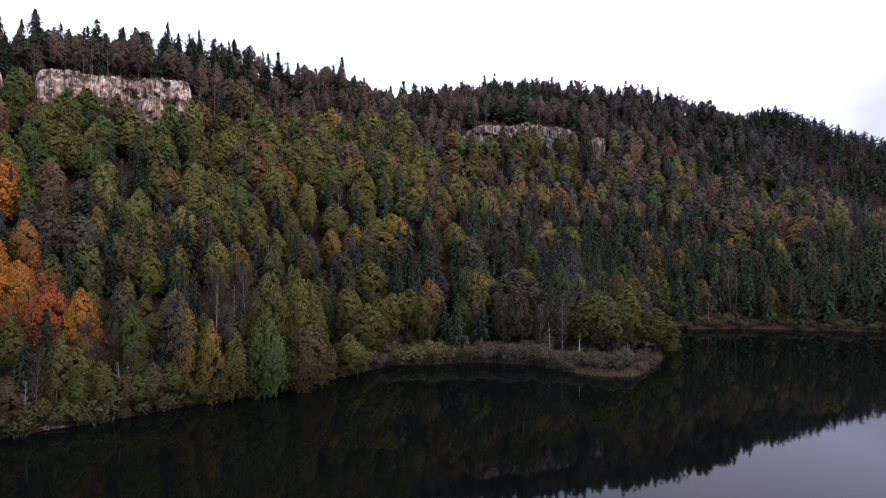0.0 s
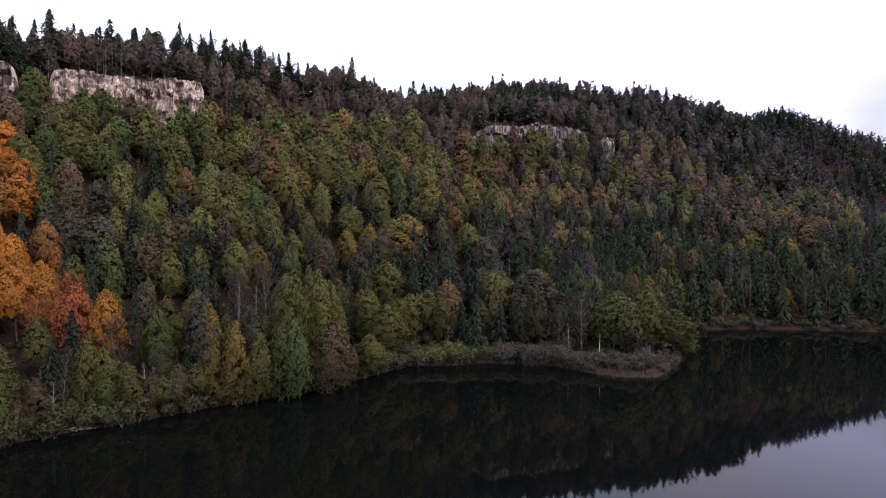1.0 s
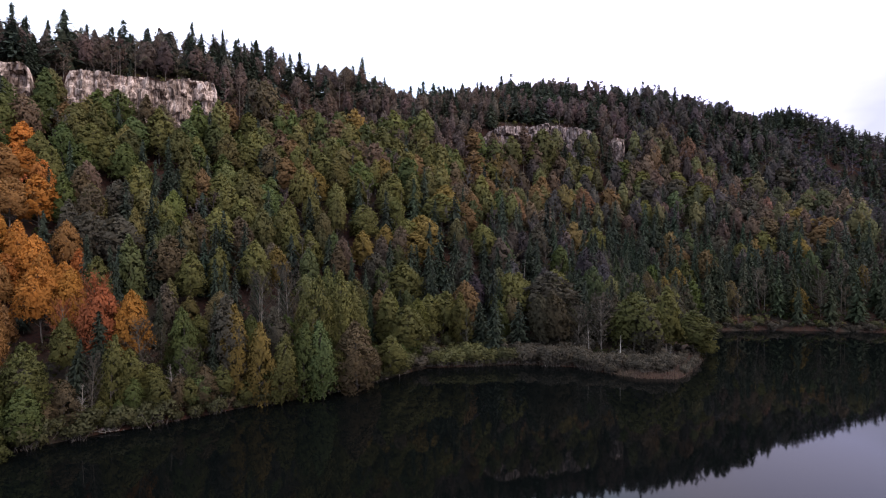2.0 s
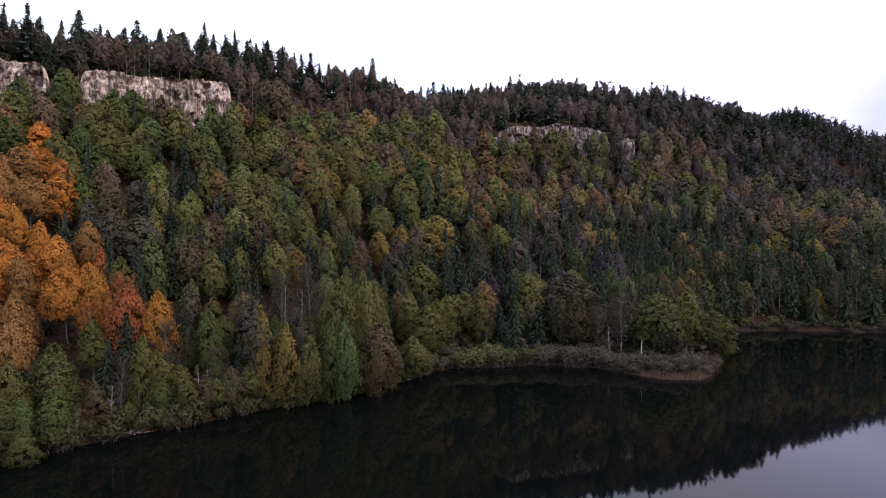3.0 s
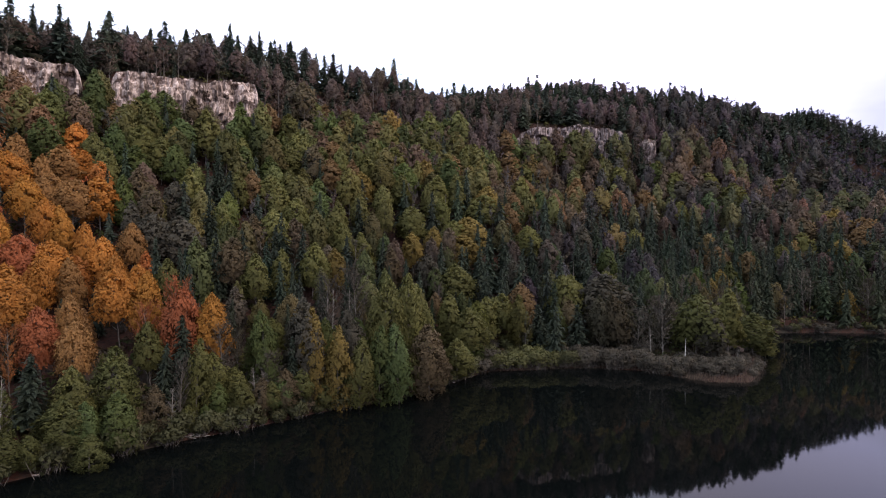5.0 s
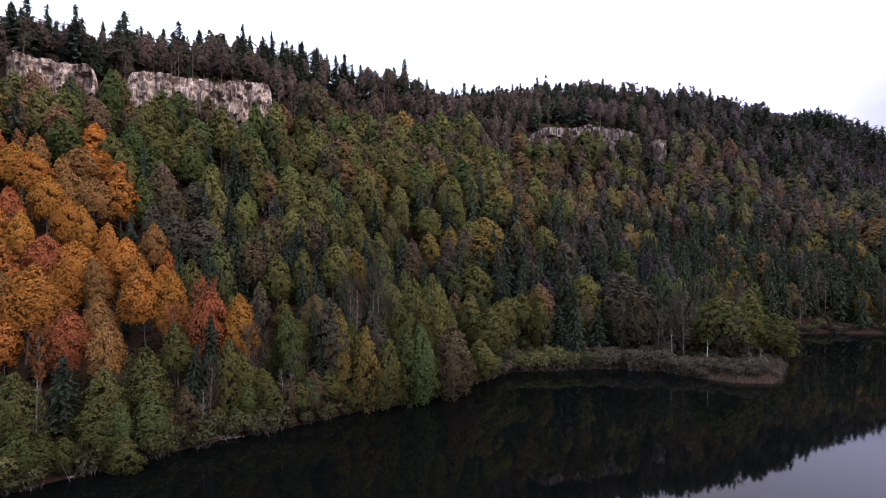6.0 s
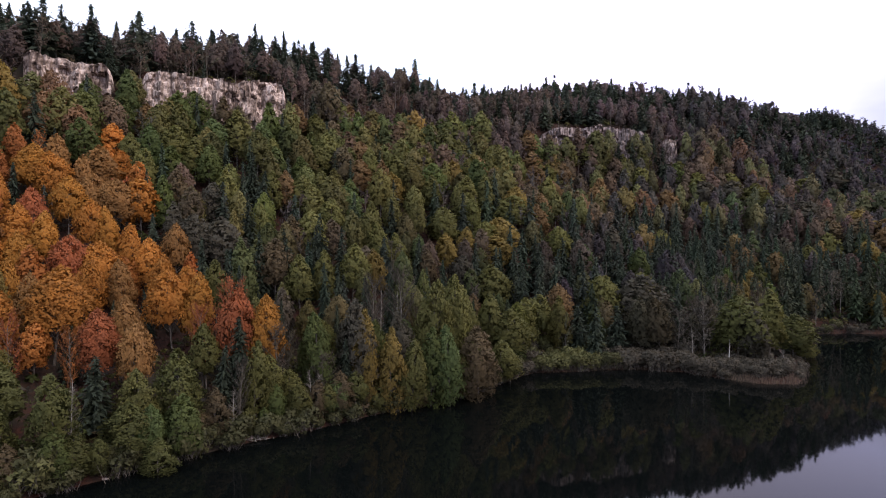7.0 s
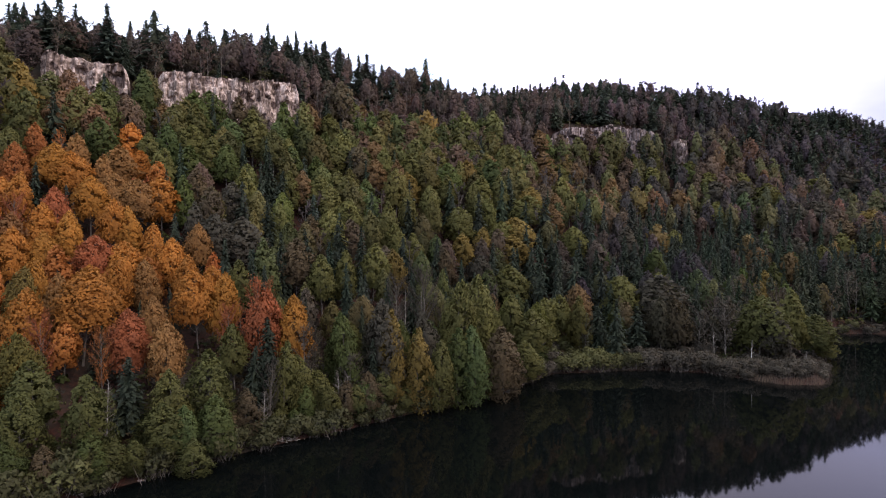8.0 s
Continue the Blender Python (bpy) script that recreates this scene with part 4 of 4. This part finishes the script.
# ---- rock faces under the ridge ----
def rock_face(name, start, end, way, edge, top_rise, label, seed, stone=(0.86, 0.85, 0.85), fall=0.0):
    """A fissured limestone face along the break of the slope, between two points of the plan."""
    w = Vector(way).normalized()
    length = (Vector(end) - Vector(start)).length
    n, rows = int(length / 0.7) + 1, 34
    v = np.zeros((rows, n, 3))
    ts = np.linspace(-60, 90, 301)
    for i in range(n):
        p = Vector(start).lerp(Vector(end), i / (n - 1))
        u = length * i / (n - 1)
        d = inland(TOE, p.x + ts * w.x, p.y + ts * w.y)
        t = ts[np.argmin(np.abs(d - (edge - 7.5)))]
        x, y = p.x + t * w.x, p.y + t * w.y
        ends = min(1.0, min(u, length - u) / 2.5 + 0.1)
        zb = ground_z(x - w.x * 5, y - w.y * 5) - 3
        zt = ground_z(x + w.x * 7, y + w.y * 7) + top_rise - 1.5 * (1 - ends) + 1.6 * noise.noise((u * 0.1, seed, 0)) + 0.5 * noise.noise((u * 0.45, seed, 4)) - fall * (u / length) ** 2
        for j in range(rows):
            q = j / (rows - 1)
            z = zb + (zt - zb) * min(q * 1.04, 1.0)
            wu = u + 0.8 * noise.noise((u * 0.4, z * 0.25, seed))
            a = 2.6 * noise.noise((u * 0.09, z * 0.02, seed)) + 2.6 * noise.cell((wu * 0.2, z * 0.04 + seed, 0)) + 1.5 * noise.cell((wu * 0.5 + 9, z * 0.13 + seed, 1))
            a += 0.8 * noise.cell((wu * 1.0, z * 0.4, seed)) + 0.5 * noise.noise((u * 0.9, z * 0.5, seed))
            ledge = 1.1 * noise.noise((seed, u * 0.05, z * 0.3))
            back = 7.5 if j == rows - 1 else 2.4 * q + ledge + 3 * (1 - ends)
            v[j, i] = (x + w.x * (back + a - 1.5), y + w.y * (back + a - 1.5), z)
    i = np.arange(rows * n).reshape(rows, n)
    f = np.stack([i[:-1, :-1], i[:-1, 1:], i[1:, 1:], i[1:, :-1]], -1).reshape(-1, 4)
    ob = new(name, mesh_from(name, v.reshape(-1, 3), f, ROCK))
    ob.color = (*stone, 1)
    return tagged(ob, label, "cliff", "rock faces under the ridge", "structure")


rock_face("cliff_1", (-187, 205), (-167, 224), (-0.61, 0.79), 139, 0.5, "weathered grey limestone face under the ridge wood", 3)
rock_face("cliff_2", (-160, 230), (-112, 277), (-0.61, 0.79), 139, 0.8, "broad pale pinkish limestone face under the ridge", 8, fall=3.5)
# the darker, bluish factor of cliff_3 puts its shade into the stone colour
rock_face("cliff_3", (8, 372), (82, 378), (0, 1), 131, -1.0, "long limestone face with dark streaks, tinted grey for shade", 15, (0.56, 0.57, 0.63))
rock_face("cliff_4", (95, 378), (104, 379), (0, 1), 131, 0.5, "narrow grey limestone buttress", 21, (0.75, 0.74, 0.76))


# ---- the shore: shrubs, reeds, birches, stones and driftwood ----
def shrub_shape(seed, W, H, leaves, twigs, size):
    rng = np.random.default_rng(seed)
    k = 9
    ang = np.arange(k) * 2.4
    c = np.stack([np.cos(ang) * W * 0.22, np.sin(ang) * W * 0.22, H * rng.uniform(0.3, 0.68, k)], -1)
    pick = rng.integers(0, k, leaves)
    n = unit(rng.normal(size=(leaves, 3)) + [0, 0, 0.4])
    p = c[pick] + n * [W * 0.3, W * 0.3, H * 0.36] * rng.uniform(0.6, 1.1, (leaves, 1))
    p[:, 2] = np.maximum(p[:, 2], 0.1)
    leafage = leaf_sprays(rng, p, n, size, 1.3, 0.8)
    a = rng.uniform(0, 6.28, twigs)
    out = np.stack([np.cos(a), np.sin(a), rng.uniform(1.0, 2.6, twigs)], -1)
    out = unit(out)
    base = rng.normal(size=(twigs, 3)) * [W * 0.14, W * 0.14, 0] + [0, 0, -0.2]
    ln = (H * rng.uniform(0.75, 1.2, twigs))[:, None]
    sw = unit(np.cross(out, rng.normal(size=(twigs, 3)))) * 0.035
    v = np.stack([base - sw, base + sw, base + out * ln], 1).reshape(-1, 3)
    return (v, np.arange(3 * twigs).reshape(-1, 3)), leafage


SHRUBS = []
for i, (w, h) in enumerate(((5.0, 3.4), (4.2, 2.8), (6.0, 3.2))):
    (tv, tf), leafage = shrub_shape(80 + i, w, h, 860, 110, 0.39)
    SHRUBS.append((mesh_from("stem_tuft", tv, tf, BARK), leafy_mesh("leafage", leafage[0], leafage[1], LEAF_MID, leafage[2])))
WILLOW, SHRUB_OLIVE, SHRUB_YELLOW = (0.072, 0.063, 0.054), (0.066, 0.066, 0.034), (0.090, 0.090, 0.040)
SHRUB_LABELS = {WILLOW: "low grey willow shrub with few leaves", SHRUB_OLIVE: "olive-green leafy shrub at the water's edge",
                SHRUB_YELLOW: "yellow-green leafy shrub at the water's edge"}


def shrub(x, y, k, colour, variant, group):
    root = new("shrub")
    root.location, root.rotation_euler, root.scale = (x, y, max(ground_z(x, y), 0.05)), (0, 0, x * 1.3), (k, k, k * rng.uniform(0.8, 1.2))
    for name, me in zip(("stem_tuft", "leafage"), SHRUBS[variant % 3]):
        ob = new(name, me)
        ob.parent = root
        ob.color = (*np.clip(np.array(colour) * rng.uniform(0.8, 1.2), 0, 1), 1)
    return tagged(root, SHRUB_LABELS[colour], "shrub", group)


def along_shore(x0, x1, gap):
    """Points of the shoreline between two x, about gap metres apart, with the way inland."""
    pts = [Vector(p) for p in SHORE]
    for a, b in zip(pts[:-1], pts[1:]):
        way = (b - a).normalized()
        n = max(1, int((b - a).length / gap))
        for i in range(n):
            p = a.lerp(b, (i + rng.uniform(0.1, 0.9)) / n)
            if x0 < p.x < x1:
                yield p, Vector((-way.y, way.x))


# leafy undergrowth hanging over the main shore
for i, (p, inn) in enumerate(along_shore(-160, -20, 1.5)):
    if rng.random() < 0.74:
        q = p + inn * rng.uniform(-0.6, 2.4)
        shrub(q.x, q.y, rng.choice((0.5, 0.7, 0.9, 1.2, 1.5)), SHRUB_OLIVE if rng.random() < 0.85 else SHRUB_YELLOW, i, "shrubs along the shore")
# willow thicket round the point
for i, (p, inn) in enumerate(along_shore(-20, 73, 3.4)):
    for deep in (0.4, 4.2, 8.5, 14.0):
        if 38 < p.x < 54 and deep < 2:
            continue
        q = p + inn * (deep + rng.uniform(-1, 1))
        c = SHRUB_YELLOW if -13 < q.x < 4 else SHRUB_OLIVE if q.x < 8 and rng.random() < 0.6 else WILLOW
        shrub(q.x, q.y, rng.uniform(1.0, 1.55) * (0.75 if q.x > 36 else 1) * (0.6 if q.x > 54 else 1), c, i + int(deep), "shrubs round the point")
# low brush on the far shore
for i, (p, inn) in enumerate(along_shore(76, 225, 2.1)):
    if rng.random() < 0.85:
        q = p + inn * rng.uniform(-0.8, 3.2)
        shrub(q.x, q.y, rng.uniform(0.5, 1.05), WILLOW if i % 3 else SHRUB_OLIVE, i, "shrubs on the far shore")


def reeds(name, x0, x1, count, colour, label):
    """A fringe of dry reed stalks standing in the shallows."""
    pts = list(along_shore(x0, x1, 0.35))
    pick = rng.integers(0, len(pts), count)
    p, inn = (np.array([tuple(q[k]) for q in pts])[pick] for k in (0, 1))
    q = p + inn * rng.normal(0.2, 1.1, (count, 1))
    z = np.maximum(height(q[:, 0], q[:, 1]), -0.3)
    a = rng.uniform(0, 3.14, count)
    s = np.stack([np.cos(a), np.sin(a), 0 * a], -1) * 0.05
    b = np.column_stack([q, z - 0.2])
    t = np.column_stack([q + rng.normal(size=(count, 2)) * 0.22, z + rng.uniform(0.5, 1.6, count)])
    ob = new(name, mesh_from(name, np.stack([b - s, b + s, t], 1).reshape(-1, 3), np.arange(3 * count).reshape(-1, 3), LEAF))
    ob.color = (*colour, 1)
    return tagged(ob, label, "reeds", kind="stuff")


reeds("reed_bed", 33, 72, 2300, (0.125, 0.092, 0.076), "reddish dry reeds fringing the point")
reeds("reed_fringe", -14, 33, 900, (0.10, 0.08, 0.064), "thin pale reeds along the shrubs")
reeds("far_reeds", 94, 215, 1800, (0.07, 0.064, 0.058), "pale dry reeds along the far shore")


def stem_tree(x, y, h, lean, label, bark_mat, twigs=60):
    """A slender pale stem with a few thin branches."""
    rng2 = np.random.default_rng(int(abs(x) * 10))
    root = new("birch_tree")
    root.location = (x, y, ground_z(x, y))
    spine = [np.array([0, 0, -0.8]), np.array([lean * 0.4, 0, h * 0.5]), np.array([lean, 0.1, h])]
    ob = new("trunk", mesh_from("trunk", *tube(spine, [0.1, 0.08, 0.03], 6), bark_mat, True))
    ob.parent = root
    pieces = []
    for i in range(twigs):
        q = rng2.uniform(0.35, 1.0)
        a, r = rng2.uniform(0, 6.28), rng2.uniform(0.8, 2.4) * (1.25 - q)
        foot = np.array([lean * q, 0.05, h * q])
        end = foot + [math.cos(a) * r, math.sin(a) * r, r * 0.7]
        pieces.append(tube([foot, end], [0.045, 0.015], 3))
    ob = new("branch_cluster", mesh_from("branch_cluster", *join(pieces), BARK))
    ob.parent = root
    return tagged(root, label, "tree", "pale stems near the water")


stem_tree(40.8, 175.6, 8.5, 0.3, "dead white birch stem among willow shrubs", WHITE_BARK, 14)
for x, y, h, lean in ((33.5, 183, 11, -0.5), (54.5, 172, 6, 0.2), (-83, 115.8, 9, 0.3), (-24.3, 165.5, 7, 0.3), (-40, 149, 5, 0.8), (-31.5, 161, 6, 0.6),
                      (-70.5, 127.5, 10, -0.4), (-69.3, 127.8, 9, 0.4), (-102.5, 97.5, 15, 0.4), (-52.5, 141.5, 6, 0.5)):
    stem_tree(x, y, h, lean, "slender pale-barked tree at the water's edge", PALE_BARK)


def stone(x, y, sx, sy, sz, seed, label):
    bm = bmesh.new()
    bmesh.ops.create_icosphere(bm, subdivisions=3, radius=1)
    for v in bm.verts:
        k = 1 + 0.45 * noise.noise(v.co * 1.3 + Vector((seed, 0, 0))) + 0.12 * noise.noise(v.co * 4 + Vector((0, seed, 0)))
        v.co = Vector((v.co.x * k * sx, v.co.y * k * sy, max(v.co.z * k, -0.5) * sz))
    me = bpy.data.meshes.new("stone")
    bm.to_mesh(me)
    bm.free()
    me.materials.append(ROCK)
    ob = new("stone", me)
    ob.location, ob.rotation_euler = (x, y, max(ground_z(x, y), 0.0) + 0.1 * sz), (0, 0, seed)
    return tagged(ob, label, "stone", "stones at the water's edge")


for i, (x, y, sx, sy, sz) in enumerate(((-104.2, 93.4, 1.1, 0.5, 0.3), (-73.9, 121.7, 1.0, 0.35, 0.2), (-98, 99.0, 0.7, 0.3, 0.2), (-40.5, 147.2, 0.4, 0.25, 0.2),
                                     (-27.5, 162.6, 0.6, 0.25, 0.15), (-63, 130.7, 0.4, 0.25, 0.2), (-80, 117.6, 0.6, 0.5, 0.35), (-79, 118.4, 0.5, 0.4, 0.3))):
    stone(x, y, sx, sy, sz, i * 1.7, "flat pale stone lying in the shallow water")


def brush_heap(x, y, n, label):
    """Washed-up grey branches lying across one another."""
    rng2 = np.random.default_rng(5)
    root = new("driftwood_heap")
    root.location = (x, y, max(ground_z(x, y), 0.0))
    for _ in range(n):
        a, ln = rng2.uniform(0, 3.14), rng2.uniform(0.8, 2.6)
        c = rng2.normal(size=3) * [1.6, 0.5, 0.05] + [0, 0, 0.25 + rng2.uniform(0, 0.35)]
        d = np.array([math.cos(a), math.sin(a) * 0.5, rng2.uniform(-0.15, 0.25)]) * ln / 2
        ob = new("branch", mesh_from("branch", *tube([c - d, c + [0, 0, 0.08], c + d], [0.05, 0.04, 0.015], 4), PALE_BARK, True))
        ob.parent = root
    return tagged(root, label, "driftwood")


brush_heap(-79.5, 117.2, 34, "heap of washed-up grey branches on the bank")


# tall pale snags standing in the wood
for x, y, h in ((-110, 222, 13), (-58.5, 151, 20), (-54.6, 152.5, 20), (-30, 250, 14), (20, 232, 15), (96, 262, 14), (112, 258, 13), (131, 262, 15), (-8, 200, 13)):
    stem_tree(x, y, h, 0.3, "tall bare pale stem standing among the trees", PALE_BARK, 30)


def outcrop(x, y, w, h, seed, label):
    """A low broken rock showing between the trees."""
    bm = bmesh.new()
    bmesh.ops.create_icosphere(bm, subdivisions=4, radius=1)
    for v in bm.verts:
        k = 1 + 0.5 * noise.noise(v.co * 1.6 + Vector((seed, 0, 0))) + 0.25 * noise.cell(v.co * 3 + Vector((seed, 0, 0)))
        v.co = Vector((v.co.x * k * w, v.co.y * k * w * 0.6, v.co.z * k * h))
    me = bpy.data.meshes.new("rock_outcrop")
    bm.to_mesh(me)
    bm.free()
    me.materials.append(ROCK)
    ob = new("rock_outcrop", me)
    ob.color = (0.45, 0.46, 0.5, 1)
    ob.location = (x, y, ground_z(x, y) + h * 0.3)
    return tagged(ob, label, "rock", "rocks on the slope")


outcrop(-122, 202, 3.0, 1.8, 2.0, "low grey rock showing in a gap of the wood")
outcrop(190, 415, 4.0, 5.0, 5.0, "pale rock knob standing out of the wood")


# bushes on the lip and at the ends of the rock faces
for i, (x, y) in enumerate(((-181, 220), (-174, 226), (-155, 243), (-146, 251), (-138, 258), (-130, 266), (-125, 270), (20, 374), (38, 377), (60, 378), (77, 379))):
    shrub(x, y, 0.9 + 0.3 * (i % 3), SHRUB_OLIVE if i % 2 else WILLOW, i, "bushes on the rock's edge")
